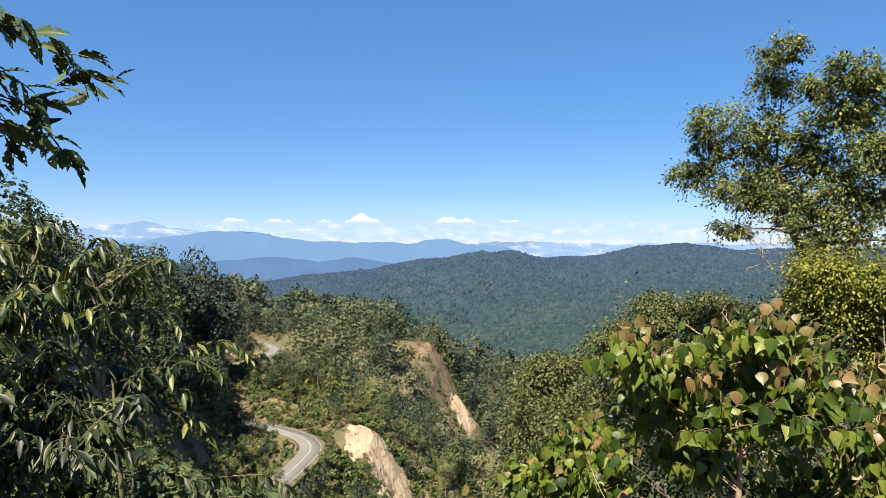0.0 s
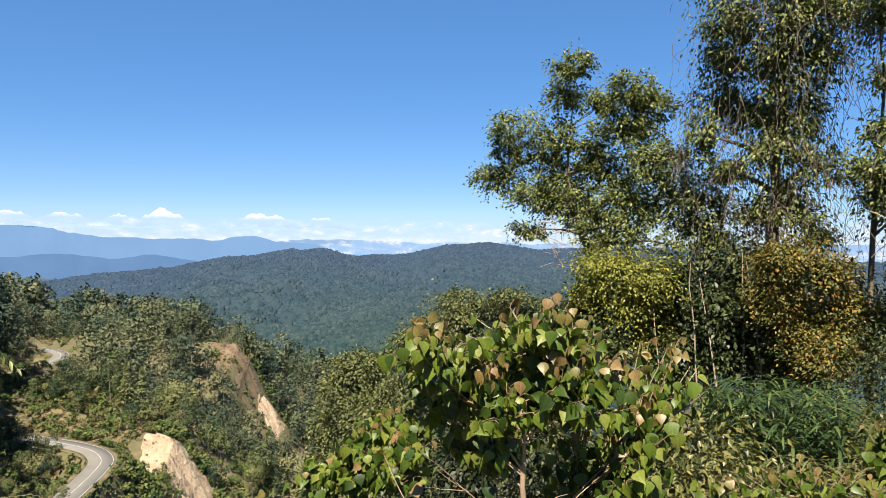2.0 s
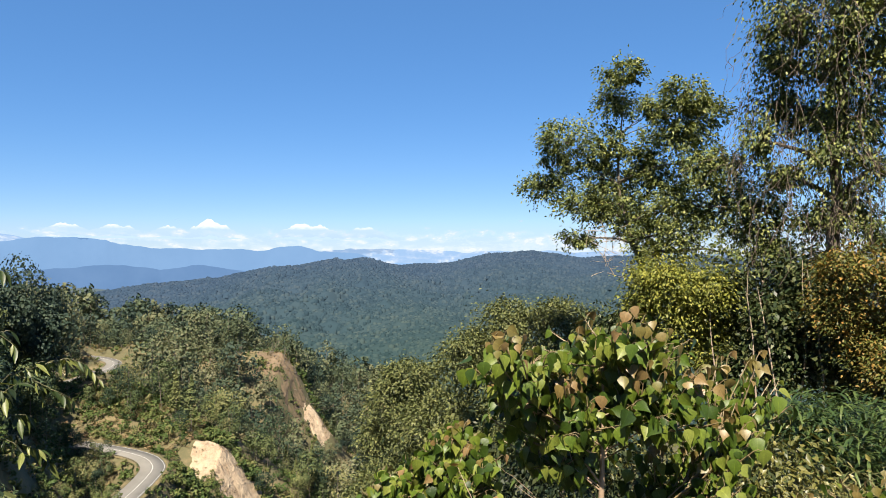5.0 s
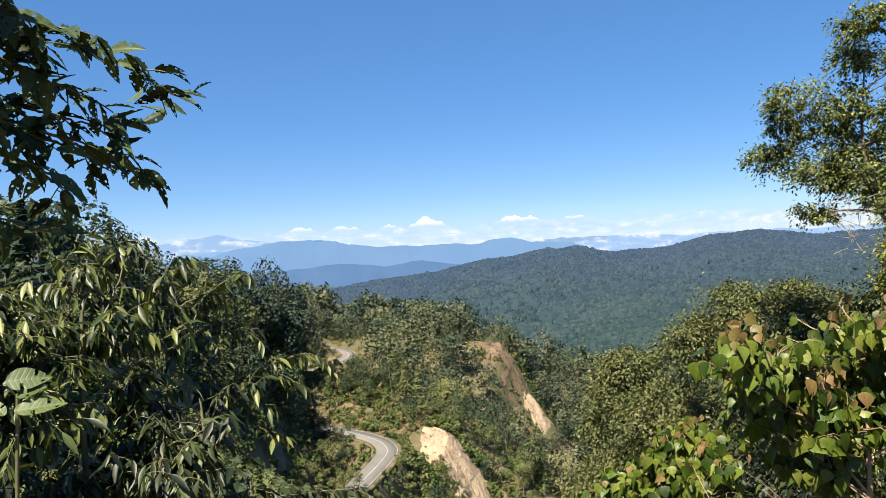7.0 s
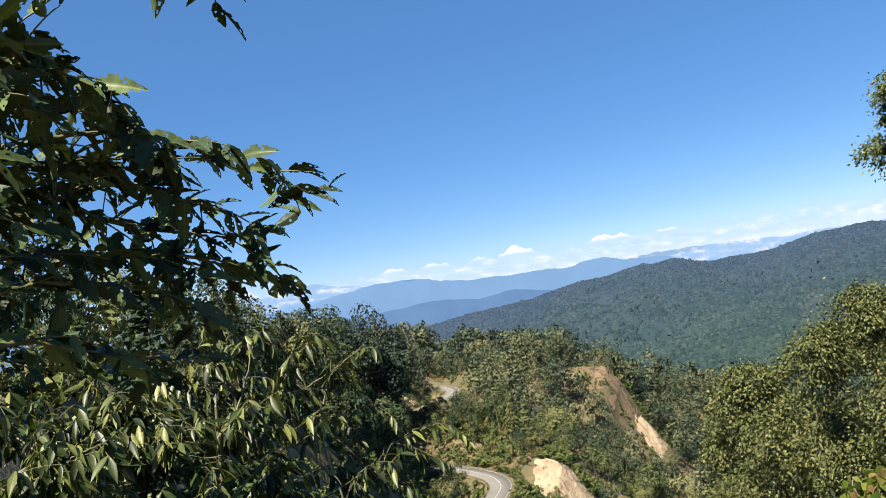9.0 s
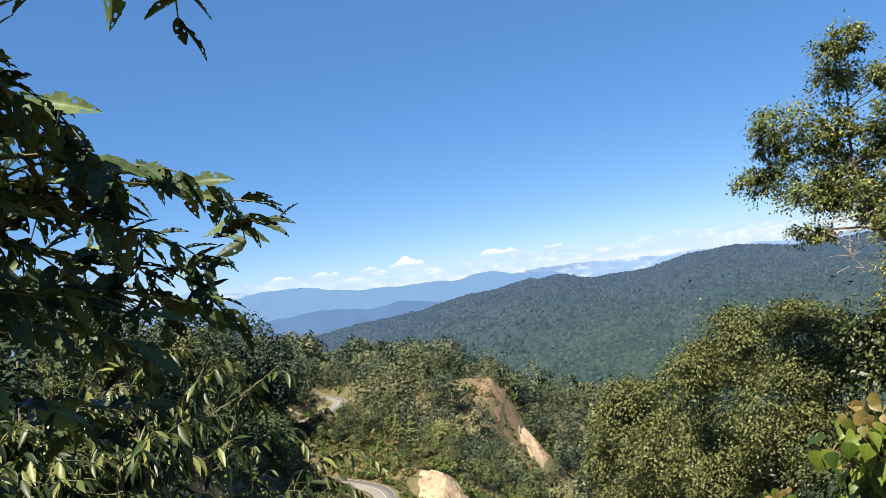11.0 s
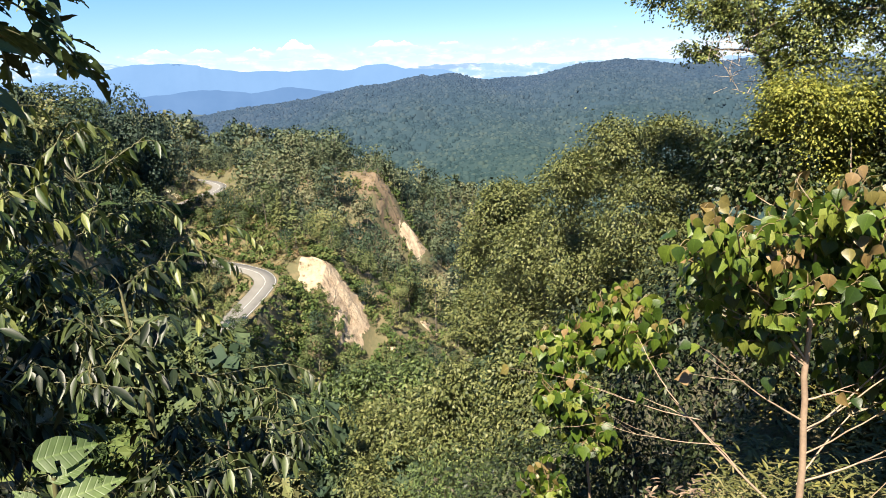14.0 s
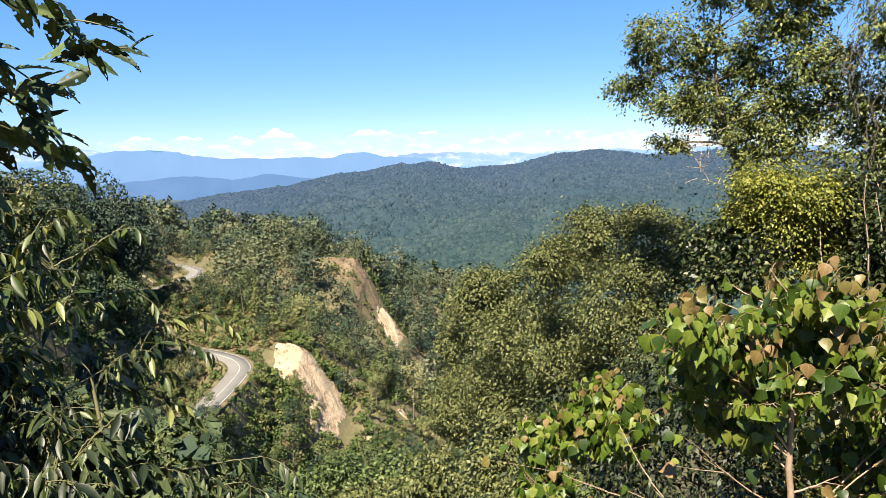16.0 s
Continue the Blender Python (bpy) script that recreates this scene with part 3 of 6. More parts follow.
def cloud_material():
    """Cloud: white where its own thickness is great, open between the puffs."""
    m, nt, p = material("horizon_cloud")
    uv = nt.nodes.new("ShaderNodeUVMap")
    sep = nt.nodes.new("ShaderNodeSeparateXYZ")
    nt.links.new(uv.outputs["UV"], sep.inputs["Vector"])
    mp = nt.nodes.new("ShaderNodeMapping")
    mp.inputs["Scale"].default_value = (1.0, 2.2, 1.0)
    nt.links.new(uv.outputs["UV"], mp.inputs["Vector"])
    big = noise_out(nt, 0.5, 6, 0.62, vec=mp.outputs["Vector"])
    puffs = noise_out(nt, 0.95, 7, 0.6, vec=mp.outputs["Vector"])
    # height in degrees: solid haze low down, puffs above 1 degree, gone at 3.2
    low = nt.nodes.new("ShaderNodeMapRange")
    low.inputs["From Min"].default_value, low.inputs["From Max"].default_value = 3.0, 1.5
    nt.links.new(sep.outputs["Y"], low.inputs["Value"])
    top = nt.nodes.new("ShaderNodeMapRange")
    top.inputs["From Min"].default_value, top.inputs["From Max"].default_value = 4.2, 1.9
    nt.links.new(sep.outputs["Y"], top.inputs["Value"])
    shape = math_node(nt, "ADD", math_node(nt, "MULTIPLY", big, 0.75), math_node(nt, "MULTIPLY", puffs, 0.6))
    puff = nt.nodes.new("ShaderNodeMapRange")
    puff.inputs["From Min"].default_value, puff.inputs["From Max"].default_value = 0.63, 0.8
    nt.links.new(math_node(nt, "SUBTRACT", shape, math_node(nt, "MULTIPLY", math_node(nt, "SUBTRACT", 1.0, top.outputs["Result"]), 0.5)), puff.inputs["Value"])
    alpha = math_node(nt, "MAXIMUM", math_node(nt, "MULTIPLY", puff.outputs["Result"], 0.85), math_node(nt, "MULTIPLY", low.outputs["Result"], 0.38))
    col = mix_rgb(nt, (0.45, 0.6, 0.8), (0.84, 0.88, 0.94), puff.outputs["Result"])
    # Brightness of the cloud and its low haze is put in as emission
    em = nt.nodes.new("ShaderNodeEmission")
    nt.links.new(col, em.inputs["Color"])
    em.inputs["Strength"].default_value = 0.32
    tr = nt.nodes.new("ShaderNodeBsdfTransparent")
    mx = nt.nodes.new("ShaderNodeMixShader")
    nt.links.new(alpha, mx.inputs["Fac"])
    nt.links.new(tr.outputs["BSDF"], mx.inputs[1])
    nt.links.new(em.outputs["Emission"], mx.inputs[2])
    nt.links.new(mx.outputs["Shader"], nt.nodes["Material Output"].inputs["Surface"])
    return m


def cloud_band(d=4680.0):
    azs = np.radians(np.arange(-180, 181, 2.0))
    els = np.array([-1.0, 0.5, 2.0, 4.0])
    v = np.array([(d * math.sin(a), d * math.cos(a), 1.6 + d * math.tan(radians(e))) for e in els for a in azs])
    n = len(azs)
    i, j = np.meshgrid(np.arange(len(els) - 1), np.arange(n - 1), indexing="ij")
    f = np.stack([i * n + j, i * n + j + 1, (i + 1) * n + j + 1, (i + 1) * n + j], -1).reshape(-1, 4)
    me = mesh_from("backdrop_clouds", v, f, cloud_material())
    uv = me.uv_layers.new(name="UVMap")
    vi = np.empty(len(me.loops), np.int32)
    me.loops.foreach_get("vertex_index", vi)
    co = np.stack([np.degrees(azs)[vi % n], els[vi // n]], 1)
    uv.data.foreach_set("uv", co.astype(np.float32).ravel())
    ob = tagged(new("backdrop_clouds", me), "band of white clouds along the horizon", "clouds", kind="structure")
    ob.visible_shadow = False
    return ob


cloud_band()


# ---------------------------------------------------------------- woods on the slopes
def crown(rng, high, wide, n, size, bottom=0.25, lobes=9, leaf=CLUMP):
    """A crown of many small leaf clumps on lobes that bulge from an uneven dome."""
    half, mid = high * (1 - bottom) / 2, high * (1 + bottom) / 2
    ld = unit(rng.normal(0, 1, (lobes, 3)) + (0, 0, 0.25))
    c = ld * (wide * 0.31, wide * 0.31, half * 0.6) * rng.uniform(0.55, 1.15, (lobes, 1)) + (0, 0, mid)
    rr = wide * rng.uniform(0.16, 0.27, lobes)
    which = rng.choice(lobes, n, p=rr ** 2 / (rr ** 2).sum())
    d = unit(rng.normal(0, 1, (n, 3)) + ld[which] * 0.7 + (0, 0, 0.2))
    p = c[which] + d * (rr[which] * rng.uniform(0.8, 1.08, n))[:, None] * (1, 1, 0.9)
    nrm = unit(d + rng.normal(0, 0.3, (n, 3)) + (0, 0, 0.1))
    rot = frames_of(np.cross(nrm, rng.normal(0, 1, (n, 3))), nrm)
    outer = stamp(*leaf, rot, p, size * rng.uniform(0.55, 1.25, n))
    if leaf is CLUMP:
        return outer
    m = n // 4                                                # broader leaves inside close the crown
    inner = c[which[:m]] + d[:m] * (rr[which[:m]] * 0.72)[:, None]
    return join([outer, stamp(*CLUMP, rot[:m], inner, size * 2.4 * rng.uniform(0.7, 1.1, m))])


def crown_cone(rng, high, wide, n, size):
    """A pointed, tiered crown."""
    s = rng.random(n) ** 0.75
    a = rng.random(n) * 6.283
    r = wide * 0.5 * (1 - s) * rng.uniform(0.5, 1.05, n) * (1 + 0.25 * np.sin(s * 40))
    p = np.stack([r * np.cos(a), r * np.sin(a), high * (0.12 + 0.88 * s)], 1)
    out = np.stack([np.cos(a), np.sin(a), 0 * a + 0.7], 1)
    nrm = unit(out + rng.normal(0, 0.4, (n, 3)))
    rot = frames_of(np.stack([np.cos(a), np.sin(a), 0 * a - 0.5], 1), nrm)
    return stamp(*CLUMP, rot, p, size * rng.uniform(0.6, 1.2, n))


def trunk_for(rng, high, r, lean=0.05):
    top = (rng.normal(0, lean * high), rng.normal(0, lean * high), high)
    return tube(curve_pts((0, 0, -1.2), top, rng, 3, wob=0.03), np.linspace(r, r * 0.5, 3), 4)


def wild_trees(count, seed, clumps, size, lo=8, hi=15, cones=(), leaf=CLUMP):
    """Kinds of wild tree: crown arrays, trunk arrays."""
    out = []
    for k in range(count):
        rng = np.random.default_rng(seed + k)
        high = rng.uniform(lo, hi)
        wide = high * rng.uniform(0.5, 0.78)
        if k in cones:
            cr = crown_cone(rng, high * 0.85, wide * 0.75, clumps, size)
        else:
            cr = crown(rng, high, wide, clumps, size, rng.uniform(0.05, 0.3), int(rng.integers(13, 20)), leaf)
        out.append((cr, trunk_for(rng, high * 0.8, 0.13)))
    return out


WOODS = [(0, 115, wild_trees(8, 100, 460, 0.5, cones=(3, 6), leaf=SPRAY)), (115, 235, wild_trees(8, 120, 700, 0.52, 9, 15, cones=(3,))),
         (235, 380, wild_trees(8, 140, 270, 0.84, 10, 17)), (380, 700, wild_trees(8, 160, 80, 1.6, 11, 18))]
OLD = wild_trees(5, 180, 1100, 0.8, 19, 23)
SHRUBS = []
for k in range(6):
    rng = np.random.default_rng(300 + k)
    SHRUBS.append(crown(rng, rng.uniform(1.6, 3.0), rng.uniform(2.5, 4.2), 46, 0.66, -0.1, 5))
NEAR_SHRUBS = []
for k in range(6):
    rng = np.random.default_rng(320 + k)
    NEAR_SHRUBS.append(crown(rng, rng.uniform(1.6, 3.0), rng.uniform(2.5, 4.2), 84, 0.5, -0.1, 8, SPRAY))


def turned(n, rng, lo=0.75, hi=1.25):
    a = rng.random(n) * 6.283
    s = rng.uniform(lo, hi, n)
    rot = np.zeros((n, 3, 3))
    rot[:, 0, 0], rot[:, 0, 1], rot[:, 1, 0], rot[:, 1, 1], rot[:, 2, 2] = np.cos(a), -np.sin(a), np.sin(a), np.cos(a), 1
    return rot, s


SCAR_LINES = {"big": ([(-27.5, 199, 0), (-22, 198.5, 0), (-17, 198, 0), (-9.5, 195.5, 0)], (6.5, 8.0)), "upper": ([(-15, 300.5, 0), (-7, 298.5, 0), (1.5, 296.3, 0), (11, 292.5, 0)], (5.0, 4.0)),
              "terrace": ([(-58, 220, 0), (-38, 210, 0)], (3.0, 3.0))}


def keep_clear(x, y, road=6.5, part=1.0):
    ok = np.ones(x.shape, bool)
    for line in (ROAD_A, ROAD_B):
        ok &= to_line(x, y, line)[0] > road
    for key, (line, (w, _)) in SCAR_LINES.items():
        ok &= (to_line(x, y, line)[0] > w * (part if key != "upper" or part == 1 else 0.45)) | ((key == "terrace") & (part < 1))
    return ok


def scatter(n, rng, r0, r1, a0, a1, power=1.0):
    r = np.sqrt(rng.uniform(r0 ** 2, r1 ** 2, n)) if power == 1 else r0 + (r1 - r0) * rng.random(n) ** power
    a = np.radians(rng.uniform(a0, a1, n))
    return r * np.sin(a), r * np.cos(a)


def headroom(x, y, z):
    """How high growth may stand: the hollow below the viewpoint and the slopes before the roads and slides carry low growth."""
    d = np.hypot(x, y)
    a = np.degrees(np.arctan2(x, y))
    cap = np.interp(a, [-34, -24, -12, -8, -4, 0, 3, 6, 10, 20], [-9, -13, -19, -22, -20, -16, -11.5, -7.5, -4, -3])
    room = np.where(d < 130, 1.6 + d * np.tan(np.radians(cap)) - z, 30.0)
    for line, half in ((ROAD_A[1:5], 6.5), (ROAD_A[4:], 3.5), (ROAD_B[1:6], 8.5), (SCAR_LINES["big"][0], 9.0), (SCAR_LINES["upper"][0], 8.0)):
        line = np.array(line, float)
        for s in np.linspace(0, len(line) - 1, 14):
            i = min(int(s), len(line) - 2)
            p = line[i] + (line[i + 1] - line[i]) * (s - i)
            pz = float(land(p[0], p[1]))
            pd, pa = math.hypot(p[0], p[1]), math.degrees(math.atan2(p[0], p[1]))
            before = (d < pd) & (d > pd - 70) & (np.abs(a - pa) < math.degrees(half / pd))
            room = np.where(before, np.minimum(room, 1.6 + d * (pz - 1.6) / pd - z - 0.5), room)
    return room


def behind_ridge(x, y, top):
    """True where a ridge stands between the viewpoint and the top of the growth."""
    hidden = np.zeros(x.shape, bool)
    for s in np.linspace(0.12, 0.94, 26):
        hidden |= land(x * s, y * s) + 1.0 > 1.7 + (top - 1.7) * s
    return hidden


rng = np.random.default_rng(5)
x, y = scatter(3900, rng, 34, 530, -37, 23)
near_x, near_y = scatter(300, rng, 30, 115, -24, 13)
x, y = np.concatenate([x, near_x]), np.concatenate([y, near_y])
ok = keep_clear(x, y)
x, y = x[ok], y[ok]
z = land(x, y)
room = headroom(x, y, z)
behind = (dist_w := to_line(x, y, WEST)[0]) > 26
behind &= (x < -60) & (np.hypot(x, y) < 250)
ok = (room > 2.2) & ~behind & ~((np.hypot(x, y) < 118) & (np.degrees(np.arctan2(x, y)) < -27) & (np.arange(len(x)) % 3 > 0))
x, y, z, room = x[ok], y[ok], z[ok], room[ok]
dist = np.hypot(x, y)
dr = np.minimum(to_line(x, y, ROAD_A)[0], to_line(x, y, ROAD_B)[0])
low = np.clip((dr - 4) / 14, 0.35, 1.0)                       # young growth beside the road
low = np.where((dist < 215) & (x > -58), np.minimum(low, 0.7), low)
dw = to_line(x, y, WEST)[0]
low = np.where((dw < 22) & (dist > 70) & (dr > 22), 1.15, low)
low = np.minimum(low, room / 15.0)
kinds = rng.integers(0, 8, len(x))
tier = np.where(behind_ridge(x, y, z + 20 * low), 650.0, dist)   # growth behind a ridge needs no fine leaves
stuff_c, stuff_t, wild, tones, hazed_c, hazed_tones = [], [], [], [], [], []
for d0, d1, pool in WOODS:
    for k in range(8):
        sel = np.where((tier >= d0) & (tier < d1) & (kinds == k))[0]
        (cv, cf), (tv, tf) = pool[k]
        rot, s = turned(len(sel), rng, 0.7, 1.45)
        s = np.minimum(s * low[sel], np.maximum(room[sel], 1.5) / cv[:, 2].max())
        loc = np.stack([x[sel], y[sel], z[sel]], 1)
        # the trees nearest the road are things of their own
        own = (d0 == 115) & (y[sel] > 120) & (y[sel] < 232) & (x[sel] < 30) & (dr[sel] < 60) & (s > 0.3)
        if own.any():
            crown_me, trunk_me = mesh_from("crown", cv, cf, M_FOREST), mesh_from("trunk", tv, tf, M_WOODBARK, True)
            for i in np.where(own)[0]:
                if len(wild) < 260:
                    t = empty("wild_tree", loc[i], "green broadleaf tree on the steep valley slope" if k != 3 else "pointed dark green tree on the steep valley slope", "tree", "trees on the valley slope")
                    t.rotation_euler[2], t.scale = math.atan2(rot[i, 1, 0], rot[i, 0, 0]), (s[i],) * 3
                    child("crown", crown_me, t)
                    child("trunk", trunk_me, t)
                    wild.append(t)
                else:
                    own[i] = False
        rest = ~own
        if rest.any():
            (hazed_c if d0 > 200 else stuff_c).append(stamp(cv, cf, rot[rest], loc[rest], s[rest]))
            (hazed_tones if d0 > 200 else tones).append(np.repeat(rng.random(int(rest.sum())), len(cv)))
            stuff_t.append(stamp(tv, tf, rot[rest], loc[rest], s[rest]))
# growth along the near bank
s = np.linspace(0.05, 0.95, 46)
bank = np.array(WEST[:5], float)
bx, by = np.interp(s * 4, np.arange(5), bank[:, 0]) + rng.normal(0, 3.0, 46) - 3, np.interp(s * 4, np.arange(5), bank[:, 1]) + rng.normal(0, 3.0, 46)
for k in range(8):
    (cv, cf), (tv, tf) = WOODS[0][2][k]
    m = len(bx[k::8])
    rot, sz = turned(m, rng, 0.35, 0.75)
    loc = np.stack([bx[k::8], by[k::8], land(bx[k::8], by[k::8])], 1)
    stuff_c.append(stamp(cv, cf, rot, loc, sz))
    tones.append(np.repeat(rng.random(m), len(cv)))
    stuff_t.append(stamp(tv, tf, rot, loc, sz))
for k, (a, d, el) in enumerate(((-50, 26, 7.5), (-46, 30, 6.0), (-43.5, 34, 6.4), (-41, 40, 5.6), (-38.5, 46, 5.4), (-36, 54, 5.6), (-34, 62, 5.2), (-32, 74, 4.0), (-44.5, 40, 4.0), (-39.5, 33, 2.0), (-35, 44, 1.0))):
    px, py, ptop = polar(a, el, d)
    pz = float(land(px, py))
    (cv, cf), (tv, tf) = WOODS[0][2][(0, 1, 2, 4, 5, 7)[k % 6]]
    rot, _ = turned(1, rng)
    sz = np.array([np.clip((ptop - pz) / cv[:, 2].max(), 0.25, 1.1)])
    stuff_c.append(stamp(cv, cf, rot, np.array([(px, py, pz)]), sz))
    tones.append(np.repeat(rng.random(1), len(cv)))
    stuff_t.append(stamp(tv, tf, rot, np.array([(px, py, pz)]), sz))
for k, (px, py, high) in enumerate(((-48, 198, 5.8), (-50.3, 198.6, 5.8), (-52.6, 200, 5.2), (-55, 201.5, 5.0), (-47.5, 193.5, 9.0), (-50.5, 194.5, 9.0), (-46.5, 188, 4.0), (-39.5, 156, 4.2), (-43.5, 153, 4.5), (-36, 151, 4.6), (-32, 154, 4.0), (-47, 160, 4.5))):
    (cv, cf), (tv, tf) = WOODS[1][2][k % 3]
    rot, _ = turned(1, rng)
    place, sz = np.array([(px, py, float(land(px, py)))]), np.array([high / cv[:, 2].max()])
    stuff_c.append(stamp(cv, cf, rot, place, sz))
    tones.append(np.repeat(rng.random(1), len(cv)))
    stuff_t.append(stamp(tv, tf, rot, place, sz))
for k, (px, py, high) in enumerate(((-52, 195, 8.0), (-56, 199, 9.0), (-34.2, 153, 7.0), (-36.4, 157, 7.0), (-39.0, 157, 6.5))):
    (cv, cf), (tv, tf) = WOODS[1][2][k % 3]
    place, sz = np.array([(px, py, float(land(px, py)))]), np.array([high / cv[:, 2].max()])
    stuff_c.append(stamp(cv, cf, np.eye(3)[None], place, sz))
    tones.append(np.full(len(cv), 0.3 + 0.15 * k))
    stuff_t.append(stamp(tv, tf, np.eye(3)[None], place, sz))
# tall old trees along the western crest
for k, (a, d, el) in enumerate(((-33, 120, 5.0), (-31, 130, 4.7), (-29.5, 140, 3.4), (-27.9, 150, 2.3), (-25.8, 172, 1.3), (-23.5, 195, 0.8), (-21.8, 215, 0.3), (-20.1, 228, 0.0), (-18.6, 236, -0.2), (-17.6, 240, -0.9), (-16.9, 246, -1.9), (-22.6, 205, -0.9), (-26.6, 160, -0.3), (-24.5, 180, -1.4), (-19.3, 222, -1.6), (-30, 115, 1.0), (-21, 240, -0.8), (-18, 228, -2.4), (-17.3, 232, -3.2))):
    px, py, ptop = polar(a, el, d)
    pz = float(land(px, py))
    (cv, cf), (tv, tf) = OLD[k % 5]
    t = empty("old_tree", (px, py, pz), "tall old grey-green tree on the crest", "tree", "old trees on the crest")
    t.rotation_euler[2] = k * 1.3
    t.scale = (min((ptop - pz) / 20.5, 1.1),) * 2 + ((ptop - pz) / 20.5,)
    child("crown", mesh_from("crown", cv, cf, M_HAZEDWOOD), t)
    child("trunk", mesh_from("trunk", tv, tf, M_WOODBARK, True), t)
tagged(new("deep_forest_crowns", mesh_from("deep_forest_crowns", *join(hazed_c), M_HAZEDWOOD, tone=np.concatenate(hazed_tones))), "tall dark green forest on the farther ridge, haze in its colour", "forest", kind="stuff")
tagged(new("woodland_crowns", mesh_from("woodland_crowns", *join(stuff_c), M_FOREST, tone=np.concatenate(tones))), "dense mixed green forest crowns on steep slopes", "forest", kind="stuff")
tagged(new("woodland_trunks", mesh_from("woodland_trunks", *join(stuff_t), M_WOODBARK, True)), "grey trunks of the forest trees on the slopes", "tree trunks", kind="stuff")

x, y = scatter(1300, rng, 60, 340, -36, 16)
near_x, near_y = scatter(480, rng, 7, 90, -46, 16)
x, y = np.concatenate([x, near_x]), np.concatenate([y, near_y])
bend_x, bend_y = np.concatenate([rng.uniform(-66, 14, 1200), rng.uniform(-36, 6, 900)]), np.concatenate([rng.uniform(125, 232, 1200), rng.uniform(155, 199, 900)])
bank_x, bank_y = scatter(1100, rng, 14, 150, -45, -12)
x, y = np.concatenate([x, bend_x, bank_x]), np.concatenate([y, bend_y, bank_y])
rim_x, rim_y = [rng.uniform(-84, -36, 420), rng.uniform(-100, -45, 420)], [rng.uniform(205, 264, 420), rng.uniform(235, 305, 420)]
for line, (w, _) in (SCAR_LINES["big"], SCAR_LINES["upper"]):
    line = np.array(line)
    q = rng.uniform(0, len(line) - 1, 170)
    side = rng.choice([-1, 1], 170) * w * rng.uniform(0.95, 1.6, 170)
    rim_x.append(np.interp(q, np.arange(len(line)), line[:, 0]) + 0.35 * side)
    rim_y.append(np.interp(q, np.arange(len(line)), line[:, 1]) + 0.94 * side)
x, y = np.concatenate([x] + rim_x), np.concatenate([y] + rim_y)
ok = keep_clear(x, y, 3.9, 0.6)
x, y = x[ok], y[ok]
z = land(x, y)
tight = np.clip(headroom(x, y, z) / 2.5, 0.6, 1.0)
kinds = rng.integers(0, 6, len(x))
near = (np.hypot(x, y) < 85) & ~behind_ridge(x, y, z + 2.5)
small = np.clip(np.hypot(x, y) / 40, 0.35, 1.0)
parts, tones = [], []
for k in range(12):
    shape = (SHRUBS + NEAR_SHRUBS)[k]
    sel = (kinds == k % 6) & (near == (k > 5))
    tones.append(np.repeat(rng.random(int(sel.sum())), len(shape[0])))
    rot, s = turned(int(sel.sum()), rng, 0.6, 1.3)
    parts.append(stamp(*shape, rot, np.stack([x[sel], y[sel], z[sel]], 1), s * small[sel] * tight[sel]))
tagged(new("scrub", mesh_from("scrub", *join(parts), M_SCRUB, tone=np.concatenate(tones))), "green and brown scrub covering the slopes", "scrub", kind="stuff")

# dry brown and olive growth on the banks of the road bend
rng = np.random.default_rng(47)
x, y = np.concatenate([rng.uniform(-72, -26, 620), rng.uniform(-68, -40, 330), rng.uniform(-104, -60, 420)]), np.concatenate([rng.uniform(196, 236, 620), rng.uniform(140, 200, 330), rng.uniform(262, 345, 420)])
ok = keep_clear(x, y, 5.0, 0.6)
x, y = x[ok], y[ok]
parts, tones = [], []
for k in range(6):
    m = len(x[k::6])
    rot, s = turned(m, rng, 0.35, 0.8)
    parts.append(stamp(*SHRUBS[k], rot, np.stack([x[k::6], y[k::6], land(x[k::6], y[k::6])], 1), s))
    tones.append(np.repeat(rng.random(m), len(SHRUBS[k][0])))
for (line, (w, _)), many in ((SCAR_LINES["big"], 34), (SCAR_LINES["upper"], 110)):   # small tufts added on the bare earth; on the big slide they mimic dark pits
    line = np.array(line)
    q = rng.uniform(0, len(line) - 1, many)
    tx = np.interp(q, np.arange(len(line)), line[:, 0]) + rng.normal(0, 1.5, many)
    ty = np.interp(q, np.arange(len(line)), line[:, 1]) + rng.uniform(-1.6, 0.8, many) * w
    rot, s = turned(many, rng, 0.14, 0.4)
    parts.append(stamp(*SHRUBS[2], rot, np.stack([tx, ty, land(tx, ty) + 0.2], 1), s))
    tones.append(np.repeat(rng.random(many), len(SHRUBS[2][0])))
tagged(new("dry_scrub", mesh_from("dry_scrub", *join(parts), M_DRYSCRUB, tone=np.concatenate(tones))), "brown and olive dry scrub on the road banks", "scrub", kind="stuff")

# the far hill's forest: crowns as uneven domes, crowded together
rng = np.random.default_rng(61)
FA, FR = np.meshgrid(np.radians(np.arange(-23, 58, 0.2)), np.arange(470, 2580, 10.0))
sx, sy = FR * np.sin(FA), FR * np.cos(FA)
rows, cols = FA.shape
i, j = np.meshgrid(np.arange(rows - 1), np.arange(cols - 1), indexing="ij")
sheet = np.stack([i * cols + j, i * cols + j + 1, (i + 1) * cols + j + 1, (i + 1) * cols + j], -1).reshape(-1, 4)
under = np.stack([sx, sy, land(sx, sy) + 2.0 + 2.0 * vnoise(sx / 17.0, sy / 17.0, 63)], -1).reshape(-1, 3)
tagged(new("hazed_far_floor", mesh_from("hazed_far_floor", under, sheet, M_FARFOREST, True)), "hazy undergrowth between the far trees", "forest", kind="stuff")
n = 46000
fr = np.sqrt(rng.uniform(470.0 ** 2, 2560.0 ** 2, n))
